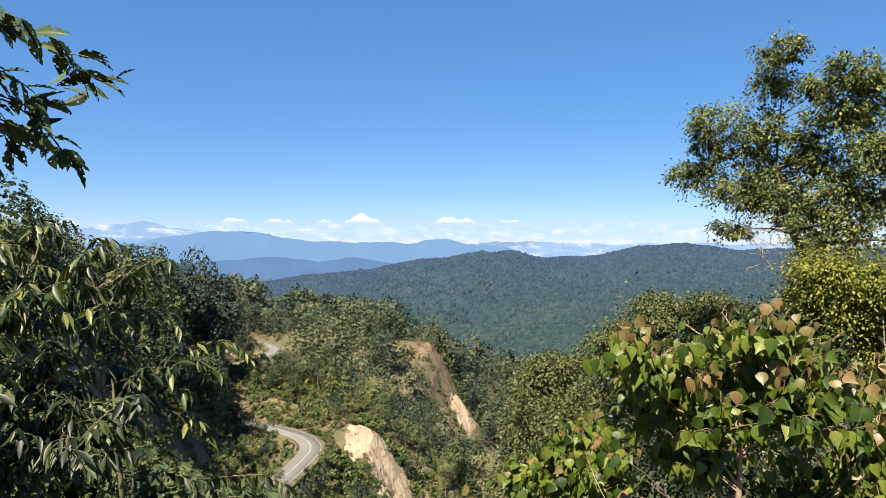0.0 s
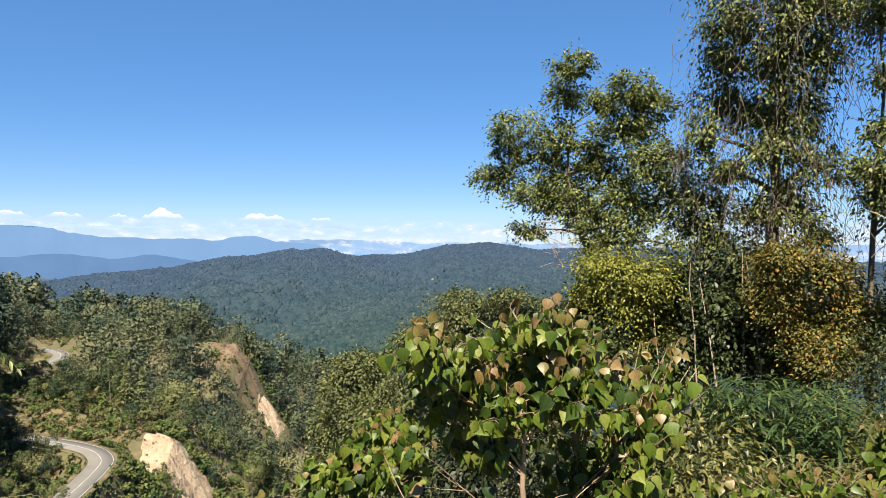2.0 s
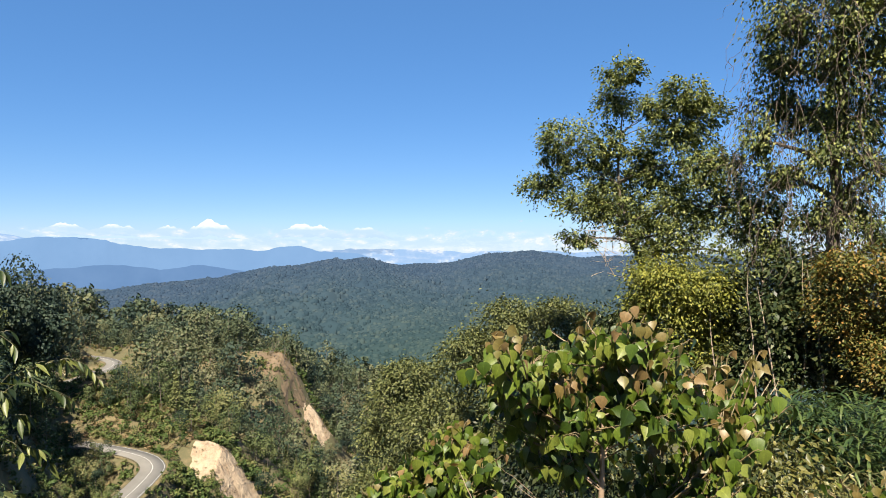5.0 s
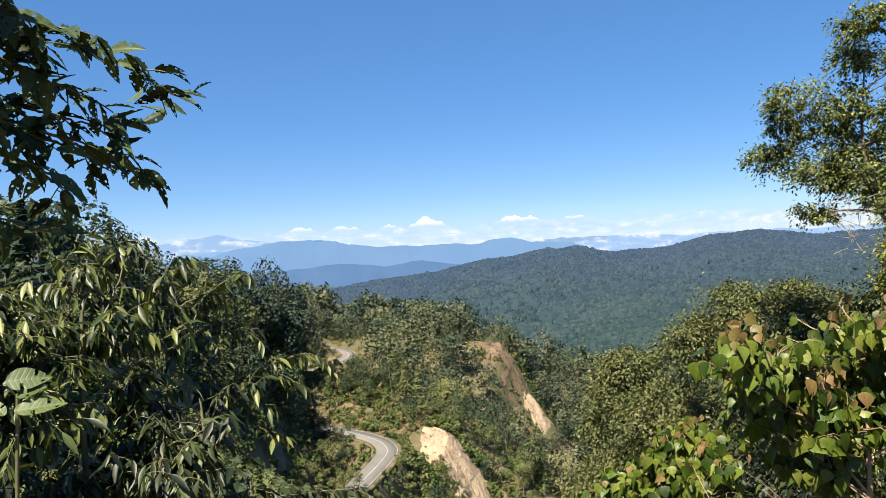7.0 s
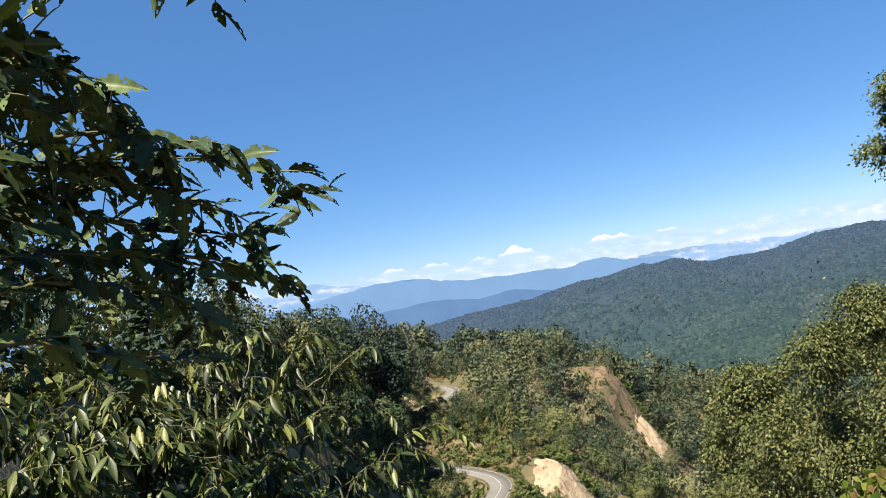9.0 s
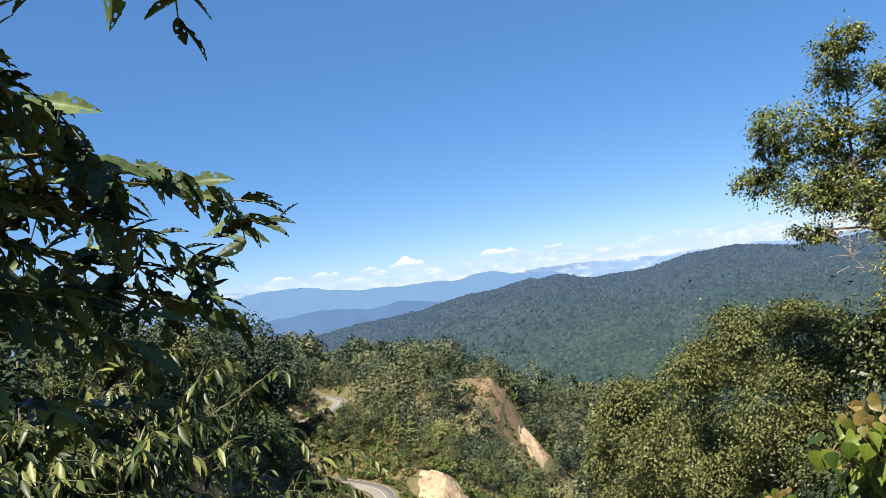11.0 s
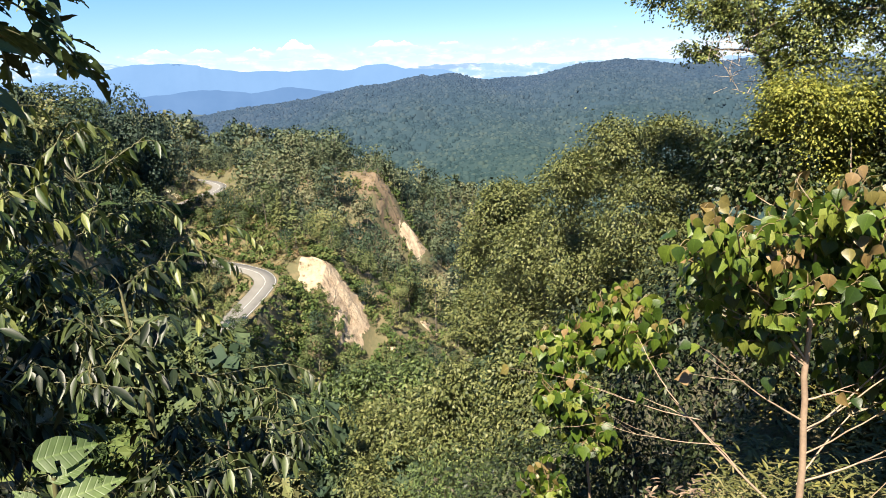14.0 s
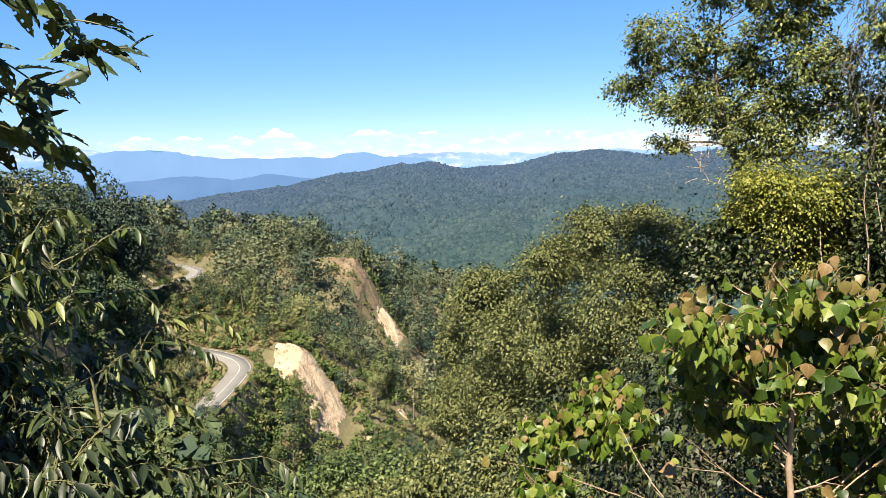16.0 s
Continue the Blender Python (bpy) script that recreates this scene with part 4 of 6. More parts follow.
fa = np.radians(np.where(rng.random(n) < 0.9, rng.uniform(-23, 34, n), rng.uniform(34, 58, n)))
fx, fy = fr * np.sin(fa), fr * np.cos(fa)
lie = fractal(fx / 90.0, fy / 90.0, 64, 3)
wide = rng.uniform(3.4, 6.4, n) * (1 + 0.4 * lie) * np.interp(fr, [470, 1200, 2500], [0.75, 1.0, 1.15])
high = rng.uniform(0.5, 0.95, n) * wide * np.where(rng.random(n) < 0.02, 1.6, 1.0)
fz = land(fx, fy) + 1.0
turn5 = np.arange(5) * math.tau / 5 + rng.random((n, 1)) * 6.283
dome = np.empty((n, 11, 3))
for ring, (reach, lift) in enumerate(((1.0, -0.6), (0.74, 0.72))):
    side = rng.uniform(0.82, 1.2, (n, 5)) * wide[:, None] * reach
    at = slice(ring * 5, ring * 5 + 5)
    dome[:, at, 0] = fx[:, None] + side * np.cos(turn5 + 0.6 * ring)
    dome[:, at, 1] = fy[:, None] + side * np.sin(turn5 + 0.6 * ring)
    dome[:, at, 2] = fz[:, None] + (lift + rng.normal(0, 0.1, (n, 5))) * high[:, None]
dome[:, 10] = np.stack([fx, fy, fz + high], 1)
j = np.arange(5)
q = (j + 1) % 5
tri = np.concatenate([np.stack([j, q, 5 + j], 1), np.stack([q, 5 + q, 5 + j], 1), np.stack([5 + j, 5 + q, 0 * j + 10], 1)])
f = (tri[None] + (np.arange(n) * 11)[:, None, None]).reshape(-1, 3)
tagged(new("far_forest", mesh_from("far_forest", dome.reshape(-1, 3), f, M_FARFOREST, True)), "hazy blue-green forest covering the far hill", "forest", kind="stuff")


# ---------------------------------------------------------------- landslide scars
def scar(name, line, half, mat, label, seed, lift=0.4, belly=0.0):
    line = np.array(line, float)
    seg = np.linalg.norm(np.diff(line[:, :2], axis=0), axis=1)
    s = np.concatenate([[0], np.cumsum(seg)])
    n, m = 64, 40
    t = np.linspace(0, s[-1], n)
    px, py = np.interp(t, s, line[:, 0]), np.interp(t, s, line[:, 1])
    d = unit(np.stack([np.gradient(px), np.gradient(py)], 1))
    u = np.linspace(-1, 1, m)
    w = half[0] + (half[1] - half[0]) * t / s[-1] + belly * np.sin(t / s[-1] * math.pi)
    edge = 1 + 0.6 * fractal(t / 3.5, t * 0 + seed, seed, 3)
    X = px[:, None] - d[:, 1:2] * (u[None] * (w * edge)[:, None])
    Y = py[:, None] + d[:, 0:1] * (u[None] * (w * edge)[:, None])
    taper = np.clip(1.02 - np.abs(u), 0, 0.25)[None] * 4 * np.clip(np.minimum(t, s[-1] - t) / 3.0, 0, 1)[:, None]
    along, across = t[:, None] + 0 * X, u[None] * w[:, None]
    gully = np.abs(fractal(across / 2.2 + 0.6 * fractal(along / 7.0, across * 0, seed, 2), along / 22.0, seed + 4, 3))
    Z = land(X, Y) + (lift + 0.5 * fractal(X / 2.0, Y / 2.0, seed, 3) - 1.1 * gully) * taper - 0.1 + 0.2 * (taper > 0.9)
    i, j = np.meshgrid(np.arange(n - 1), np.arange(m - 1), indexing="ij")
    f = np.stack([i * m + j, i * m + j + 1, (i + 1) * m + j + 1, (i + 1) * m + j], -1).reshape(-1, 4)
    return tagged(new(name, mesh_from(name, np.stack([X, Y, Z], -1).reshape(-1, 3), f, mat, True)), label, "landslide")


scar("landslide", SCAR_LINES["big"][0], (3.4, 8.0), M_SCAR, "bare pale sandy landslide below the road bend", 21, 0.95, 2.0)
scar("landslide", [(-69, 141, 0), (-57, 131, 0)], (3.5, 3.0), M_SCAR, "bare orange earth patch among the crest trees", 33)
scar("landslide", [(-16, 194, 0), (-10, 193, 0)], (1.4, 1.0), M_SCAR, "narrow strip of pale slipped earth among bushes", 31)
scar("landslide", [(-5, 195, 0), (3, 193, 0)], (1.8, 1.5), M_SCAR, "small pale earth slip low on the slope", 29)
scar("landslide", [(4, 218, 0), (11, 215, 0)], (1.8, 1.5), M_SCAR, "small pale earth slip on the wooded slope", 35)
scar("landslide", [(1.0, 295.6, 0), (11, 291.5, 0)], (3.0, 5.2), M_SCAR, "pale sandy landslide on the wooded slope", 23, 1.0)
scar("landslide", [(-17, 297, 0), (-7, 295, 0), (4, 292.5, 0)], (6.5, 5.0), M_REDSCAR, "dry brown cleared strip above a landslide", 25, 0.5, 1.5)
rng = np.random.default_rng(26)
logs = []
for k in range(46):
    q = rng.random()
    px, py = -15 + 18 * q + rng.normal(0, 1.5), 300 - 4.0 * q + rng.normal(0, 2.4)
    b = np.array((px, py, float(land(px, py)) + 0.9))
    way = np.array((rng.normal(0, 1.2), rng.normal(0, 1.2), rng.uniform(0, 0.6) if k % 3 else rng.uniform(2.5, 5.0)))
    logs.append(tube(curve_pts(b - way * 0.3, b + way, rng, 4, wob=0.05), np.linspace(0.1, 0.05, 4), 4))
tagged(new("fallen_logs", mesh_from("fallen_logs", *join(logs), M_WOODBARK, True)), "pale fallen trunks and dead stems on cleared ground", "logs", kind="stuff")
scar("landslide", [(-58, 220, 0), (-38, 210, 0)], (4.0, 3.5), M_TERRACE, "dry grassy brown terrace beside the road", 27, 0.3)


# ---------------------------------------------------------------- boulders heaped beside the upper road
M_ROCK = surface("pale_rock", [(0.3, (0.3, 0.26, 0.21)), (0.7, (0.56, 0.5, 0.31))], 0.6, bump=0.6, bump_scale=3.0, bump_dist=0.1)
rng = np.random.default_rng(15)
ball = bmesh.new()
bmesh.ops.create_icosphere(ball, subdivisions=2, radius=1.0)
rv, rf = np.array([v.co[:] for v in ball.verts]), np.array([[v.index for v in f.verts] for f in ball.faces])
ball.free()
rocks = [mesh_from("boulder", rv * rng.uniform(0.75, 1.15, (len(rv), 1)) * (1.2, 0.9, 0.75), rf, M_ROCK) for _ in range(3)]
for k in range(16):
    bx, by = -86.5 + rng.uniform(-5, 4), 290 + rng.uniform(-4, 4)
    sz = rng.uniform(0.5, 1.2)
    ob = tagged(new("boulder", rocks[k % 3]), "pale broken boulder heaped beside the road", "boulder", "boulders beside the road")
    ob.matrix_basis = pose(bx, by, float(land(bx, by)) + 0.35 * sz, rng.uniform(-20, 20), rng.uniform(-20, 20), rng.uniform(0, 360)) @ Matrix.Diagonal((sz, sz, sz, 1))


# ---------------------------------------------------------------- near growth: builders
def on_lobes(rng, lobes, n, inner=0.5, per=7, spread_r=0.16, up=0.25, split=8):
    """Leaf places on lobes (x, y, z, half width, half height), each broken into uneven smaller ones, grouped in twigs; with the way outward."""
    whole = np.array(lobes, float)
    of = np.repeat(np.arange(len(whole)), split)
    d = unit(rng.normal(0, 1, (len(of), 3)))
    lob = np.concatenate([whole[of, :3] + d * whole[of][:, [3, 3, 4]] * rng.uniform(0.2, 0.84, (len(of), 1)), whole[of, 3:5] * rng.uniform(0.3, 0.58, (len(of), 1))], 1)
    lob, of = np.concatenate([lob, whole[:, :5] * (1, 1, 1, 0.95, 0.95)]), np.concatenate([of, np.arange(len(whole))])
    area = lob[:, 3] * (lob[:, 3] + 2 * lob[:, 4])
    twigs = max(1, n // per)
    w = rng.choice(len(lob), twigs, p=area / area.sum())
    d = unit(rng.normal(0, 1, (twigs, 3)) + (0, 0, up))
    rr = lob[w][:, [3, 3, 4]]
    c = lob[w, :3] + d * rr * (inner + (1.08 - inner) * rng.random((twigs, 1)) ** 0.6)
    i = np.repeat(np.arange(twigs), per)
    s = 2.0 * spread_r * np.minimum(rr[i].mean(1, keepdims=True), 1.2)
    p = c[i] + rng.normal(0, 1, (len(i), 3)) * s
    return p, d[i], c, whole[of[w], :3]


def leaf_turns(rng, out, droop=0.5, flat=0.6, jitter=0.5):
    n = len(out)
    along = out * (1, 1, 0.3) + rng.normal(0, jitter, (n, 3)) + (0, 0, -droop)
    nrm = out * 0.5 + (0, 0, flat) + rng.normal(0, jitter * 0.7, (n, 3))
    return frames_of(along, nrm)


def leaf_objects(tmpl, mat, parent, base, rot, loc, size, name="leaf"):
    """Single leaves as parts that share one mesh."""
    me = mesh_from(name, *tmpl, mat, True, leaf=tmpl)
    for r, p, s in zip(rot, loc, size):
        m = Matrix([[*(r[i] * s), p[i] - base[i]] for i in range(3)] + [[0, 0, 0, 1]])
        child(name, me, parent, m=m)


def leafy_tree(name, label, category, trunk, r0, lobes, n, tmpl, size, leaf_mat, bark, seed, single=0, group="", droop=0.5, flat=0.6, per=7, spread_r=0.16, inner=0.5, sides=7, twig_every=30, limb_size=0.45):
    rng = np.random.default_rng(seed)
    trunk = np.array(trunk, float)
    base = trunk[0].copy()
    root = empty(name, base, label, category, group)
    s = np.linspace(0, len(trunk) - 1, 14)
    tr = np.stack([np.interp(s, np.arange(len(trunk)), trunk[:, c]) for c in range(3)], 1)
    tr[1:-1] += rng.normal(0, r0 * 0.35, (12, 3))
    rad = r0 * np.linspace(1.0, 0.06, 14)
    child("trunk", mesh_from("trunk", *_shift(tube(tr, rad, sides), base), bark, True), root)
    p, out, twigs, hearts = on_lobes(rng, lobes, n, inner, per, spread_r)
    # a limb to each lobe, twigs from it
    for lob in lobes:
        c = np.array(lob[:3])
        below = np.where(tr[:, 2] < c[2] - 0.1 * lob[4])[0]
        k = below[np.argmin(np.linalg.norm(tr[below] - c, axis=1) + 0.3 * (c[2] - tr[below, 2]))] if len(below) else 0
        r = min(rad[k] * 0.6, r0 * limb_size)
        start = tr[k]
        limb = child("limb", mesh_from("limb", *_shift(tube(curve_pts(start, c, rng, 9, sag=0.08, wob=0.12), r * np.linspace(1, 0.35, 9), 5), base), bark, True), root)
        mine = np.where(np.linalg.norm(hearts - c, axis=1) < 1e-6)[0][::max(1, twig_every // 3)]
        if len(mine):
            child("twig", mesh_from("twig", *_shift(join([tube(curve_pts(c + rng.normal(0, 0.1, 3) * lob[3], twigs[m], rng, 5, wob=0.1), r * np.linspace(0.32, 0.08, 5), 3) for m in mine]), base), bark), limb, kind="stuff")
    rot = leaf_turns(rng, out, droop, flat)
    sz = size * rng.uniform(0.6, 1.15, len(p))
    if single:
        pick = rng.permutation(len(p))
        leaf_objects(tmpl, leaf_mat, root, base, rot[pick[:single]], p[pick[:single]], sz[pick[:single]])
        rest = pick[single:]
    else:
        rest = np.arange(len(p))
    v, f = stamp(*tmpl, rot[rest], p[rest], sz[rest])
    child("foliage", mesh_from("foliage", v - base, f, leaf_mat, True, leaf=tmpl), root, kind="stuff")
    return root, base


def _shift(vf, base):
    return vf[0] - base, vf[1]


def foot(x, y, lift=0.0):
    return (x, y, float(land(x, y)) - 0.15 + lift)


# ---------------------------------------------------------------- trees on the level ground to the east
AIRY = [(8.93, 19.42, 6.86, 0.71, 0.44), (8.99, 20.25, 6.09, 0.66, 0.59), (9.99, 17.64, 5.91, 0.83, 0.45), (10.68, 18.05, 5.42, 0.62, 0.62), (7.83, 20.92, 5.17, 0.84, 0.59), (8.7, 20.14, 4.91, 0.72, 0.55), (7.58, 22.05, 3.9, 0.83, 0.54), (8.23, 20.91, 3.27, 0.8, 0.49), (10.0, 18.63, 4.78, 0.91, 0.69), (10.22, 17.58, 4.06, 0.73, 0.6), (9.86, 19.34, 3.74, 0.67, 0.64), (10.03, 18.53, 3.03, 0.89, 0.68), (10.98, 17.78, 3.09, 0.81, 0.68), (11.22, 16.46, 2.78, 0.74, 0.84), (11.21, 16.84, 1.73, 0.87, 0.75), (9.65, 18.85, 2.06, 0.82, 0.65),
        (8.94, 20.48, 3.89, 0.73, 0.59), (9.28, 19.98, 2.93, 0.82, 0.68), (9.5, 19.28, 4.35, 0.57, 0.57), (9.62, 18.97, 5.74, 0.5, 0.43), (8.6, 20.78, 4.43, 0.63, 0.45), (7.85, 21.48, 4.59, 0.64, 0.43), (8.65, 20.9, 3.05, 0.7, 0.49), (10.28, 18.15, 2.21, 0.8, 0.58), (10.8, 17.33, 4.06, 0.48, 0.48), (8.18, 21.13, 2.18, 0.63, 0.28)]
VINED = [(10.75, 14.7, 6.9, 0.8, 0.66), (11.56, 13.81, 6.89, 0.9, 0.65), (12.34, 13.18, 6.94, 0.65, 0.43), (10.87, 15.32, 6.1, 0.67, 0.57), (11.69, 14.18, 5.79, 0.8, 0.8), (12.38, 13.79, 6.04, 0.62, 0.81), (10.99, 15.74, 5.31, 0.63, 0.54), (11.72, 15.25, 5.02, 0.68, 0.57), (12.37, 14.46, 4.8, 0.77, 0.71), (10.65, 15.62, 4.4, 0.5, 0.56), (11.8, 14.52, 3.91, 0.8, 0.67), (12.35, 13.94, 3.62, 0.55, 0.66), (11.36, 15.77, 3.62, 0.6, 0.42), (12.23, 14.61, 2.81, 0.73, 0.68), (12.3, 14.07, 1.98, 0.6, 0.66), (11.77, 15.13, 2.57, 0.59, 0.59), (10.94, 14.51, 8.23, 1.19, 0.89), (11.85, 13.57, 8.18, 1.18, 0.89)]
REACH = [(12.5, 12.15, 6.42, 0.77, 0.45), (12.46, 11.05, 5.94, 0.48, 0.45), (12.34, 12.15, 5.26, 0.49, 0.35), (12.61, 12.08, 4.03, 0.62, 0.35), (12.15, 12.11, 3.27, 0.66, 0.45), (12.85, 12.31, 2.56, 0.69, 0.47), (13.5, 11.89, 2.77, 0.47, 0.33), (12.35, 11.54, 7.06, 0.96, 0.55)]
DARK = [(11.11, 8.38, 5.03, 0.57, 0.4), (11.92, 8.45, 4.57, 0.63, 0.63), (11.1, 9.01, 4.49, 0.45, 0.34), (11.08, 9.21, 3.86, 0.45, 0.34), (11.65, 8.94, 3.64, 0.68, 0.51), (10.72, 9.2, 3.22, 0.44, 0.28), (12.06, 8.65, 2.85, 0.63, 0.63), (11.42, 9.26, 2.83, 0.51, 0.39), (11.87, 8.93, 2.02, 0.63, 0.51), (11.08, 8.98, 1.09, 0.49, 0.49), (11.86, 8.91, 0.43, 0.8, 0.51), (11.69, 8.18, 1.39, 0.6, 0.82), (11.01, 8.81, 0.32, 0.49, 0.28), (12.08, 8.59, -0.2, 0.63, 0.52), (11.49, 9.55, 1.88, 0.34, 0.34)]
UNDER = [(11.34, 14.8, 1.01, 0.86, 0.72), (10.52, 14.83, 0.06, 0.77, 0.7), (11.35, 13.95, 0.1, 0.83, 0.69), (11.61, 13.28, -0.64, 0.82, 0.55), (10.78, 14.72, -0.9, 0.85, 0.57), (9.93, 15.41, -0.8, 0.71, 0.57), (9.83, 15.78, 0.86, 0.64, 0.57), (12.4, 15.0, -0.8, 1.2, 1.0), (12.3, 16.0, 0.8, 1.2, 1.1), (13.3, 14.2, 0.0, 1.0, 1.2), (11.0, 16.8, 0.0, 1.2, 1.2), (7.79, 18.02, -0.33, 0.72, 0.54), (8.23, 17.26, -0.14, 0.73, 0.62), (8.3, 16.56, -0.78, 0.79, 0.57), (7.9, 17.31, -0.99, 0.73, 0.53)]
RUST = [(10.69, 12.77, 1.45, 0.58, 0.44), (11.17, 12.25, 1.09, 0.48, 0.51), (10.81, 13.1, 0.57, 0.59, 0.52), (11.8, 12.41, 0.21, 0.59, 0.53), (12.3, 12.09, -0.16, 0.53, 0.53), (11.05, 12.11, -0.46, 0.64, 0.46), (12.24, 11.56, 0.74, 0.21, 0.65), (11.22, 13.01, -0.2, 0.53, 0.4)]
ROUND = [(8.73, 16.41, 1.08, 0.89, 0.43), (8.28, 16.8, 0.57, 0.52, 0.43), (9.26, 15.65, 0.88, 0.56, 0.45), (9.2, 16.39, 0.21, 0.87, 0.58), (9.65, 16.3, -0.75, 0.71, 0.59), (9.92, 15.92, -1.43, 0.53, 0.38)]

airy, airy_base = leafy_tree("broadleaf_tree", "slender many-stemmed tree with airy yellow-green crown", "tree", [foot(9.9, 18.9), (9.5, 19.2, 1.2), (9.0, 20.0, 3.6), (9.2, 19.9, 6.6)], 0.13, AIRY, 62000, FLAKE, 0.113, M_TREELEAF, M_BARK, 31, 120, spread_r=0.1, inner=0.66, per=30)
rng = np.random.default_rng(131)
bare = []
for k in range(36):                                          # bare twigs under the crown
    a = np.array((8.9, 19.9, 2.0)) + rng.normal(0, 0.5, 3)
    bare.append(tube(curve_pts(a, a + (rng.normal(-0.2, 0.4), rng.normal(0, 0.4), rng.uniform(-0.2, 0.8)), rng, 6, wob=0.2), np.linspace(0.012, 0.004, 6), 3))
child("twig", mesh_from("twig", *_shift(join(bare), airy_base), M_PALEBARK, True), airy, "pale bare twigs", kind="stuff")
leafy_tree("round_tree", "low tree with dense yellow-green leaves", "tree", [foot(8.9, 16.6), (8.9, 16.6, -0.6), (8.9, 16.7, 0.8)], 0.1, ROUND, 38000, FLAKE, 0.092, M_YGREEN, M_BARK, 32, per=22, spread_r=0.17)
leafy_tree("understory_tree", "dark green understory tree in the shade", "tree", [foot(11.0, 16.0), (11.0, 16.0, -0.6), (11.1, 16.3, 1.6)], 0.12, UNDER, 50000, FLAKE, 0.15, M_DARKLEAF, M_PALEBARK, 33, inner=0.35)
vine_tree, vt_base = leafy_tree("vine_covered_tree", "tall tree smothered in hanging brown vines", "tree", [foot(12.0, 14.9), (12.1, 14.9, 2.5), (12.0, 14.6, 6.0), (11.7, 14.3, 9.0)], 0.22, VINED, 38000, FLAKE, 0.116, M_TREELEAF, M_BARK, 34, 60, droop=0.9, per=26, spread_r=0.14, inner=0.4)
leafy_tree("leaning_tree", "thin leaning tree draped with sparse leaves and vines", "tree", [foot(13.0, 13.0), (12.9, 12.9, 2.5), (12.9, 12.6, 5.0), (12.5, 12.4, 7.6)], 0.08, REACH, 12000, FLAKE, 0.115, M_TREELEAF, M_BARK, 35, droop=0.7, per=14, spread_r=0.2, inner=0.2, twig_every=6)
leafy_tree("rust_bush", "tall bush with rust, ochre and green leaves", "bush", [foot(11.6, 13.2), (11.5, 13.1, -0.5), (11.2, 12.8, 0.9)], 0.07, RUST, 28000, FLAKE, 0.09, M_RUST, M_BARK, 36, per=22, spread_r=0.18)
leafy_tree("dark_broadleaf_tree", "dark glossy-leaved tree with dense heavy crown", "tree", [foot(12.2, 8.2), (12.1, 8.3, 1.5), (12.0, 8.6, 3.2), (11.7, 8.6, 4.8)], 0.2, DARK, 30000, FLAKE, 0.105, M_DARKLEAF, M_BARK, 37, 80, flat=0.9, per=20, spread_r=0.14, inner=0.35, twig_every=9)


def hanging_vines(root, base, lobes, n, seed, low=(1.2, 4.5)):
    rng = np.random.default_rng(seed)
    lob = np.array(lobes)
    w = rng.integers(0, len(lob), n)
    parts = []
    for k in range(n):
        l = lob[w[k]]
        a = rng.random() * 6.283
        top = l[:3] + np.array([math.cos(a) * l[3], math.sin(a) * l[3], rng.uniform(-0.3, 0.6) * l[4]])
        drop = low[0] + (low[1] - low[0]) * rng.random() ** 2
        end = top + (rng.normal(0, 0.5), rng.normal(0, 0.5), -min(drop, top[2] + 0.6))
        parts.append(tube(curve_pts(top, end, rng, 12, wob=0.35), np.full(12, rng.uniform(0.003, 0.007)), 3))
    third = max(1, n // 40)
    for k in range(third):
        child("hanging_vine", mesh_from("hanging_vine", *_shift(join(parts[k::third]), base), M_VINE), root, "dry brown hanging vines", kind="stuff")


hanging_vines(vine_tree, vt_base, VINED + VINED + REACH, 680, 41, (0.5, 3.6))
# dead limb that reaches out before the dark tree
rng = np.random.default_rng(43)
limb = empty("dead_branch", (11.9, 9.9, 1.9), "bare grey dead branch hanging among vines", "branch")
child("stick", mesh_from("stick", *_shift(join([tube(curve_pts(a, b, rng, 10, wob=0.15), np.linspace(r, r * 0.3, 10), 5) for a, b, r in
      (((11.9, 9.0, 2.2), (11.6, 11.2, 1.9), 0.05), ((11.7, 10.4, 2.0), (11.5, 11.6, 2.4), 0.025), ((11.8, 9.8, 2.0), (11.6, 10.2, 1.3), 0.02), ((11.6, 11.1, 1.95), (11.4, 11.4, 1.5), 0.015), ((11.7, 10.6, 2.0), (11.6, 11.0, 1.45), 0.015))]), np.array(limb.location)), M_PALEBARK, True), limb)
# thin pale stems in the shade
for k, (px, py, h) in enumerate(((9.9, 14.6, 4.0), (10.6, 14.2, 4.2), (11.0, 13.9, 4.0), (9.2, 15.2, 3.4), (11.3, 13.4, 4.0), (10.2, 14.2, 3.6), (12.0, 11.4, 4.6), (12.25, 11.1, 4.4))):
    b = np.array(foot(px, py))
    t = empty("sapling", b, "thin pale bare sapling stem in the undergrowth", "sapling", "sapling stems")
    child("stem", mesh_from("stem", *_shift(tube(curve_pts(b, b + (rng.normal(0, 0.25), rng.normal(0, 0.25), h), rng, 8, wob=0.08), np.linspace(0.03, 0.006, 8), 5), b), M_PALEBARK, True), t)

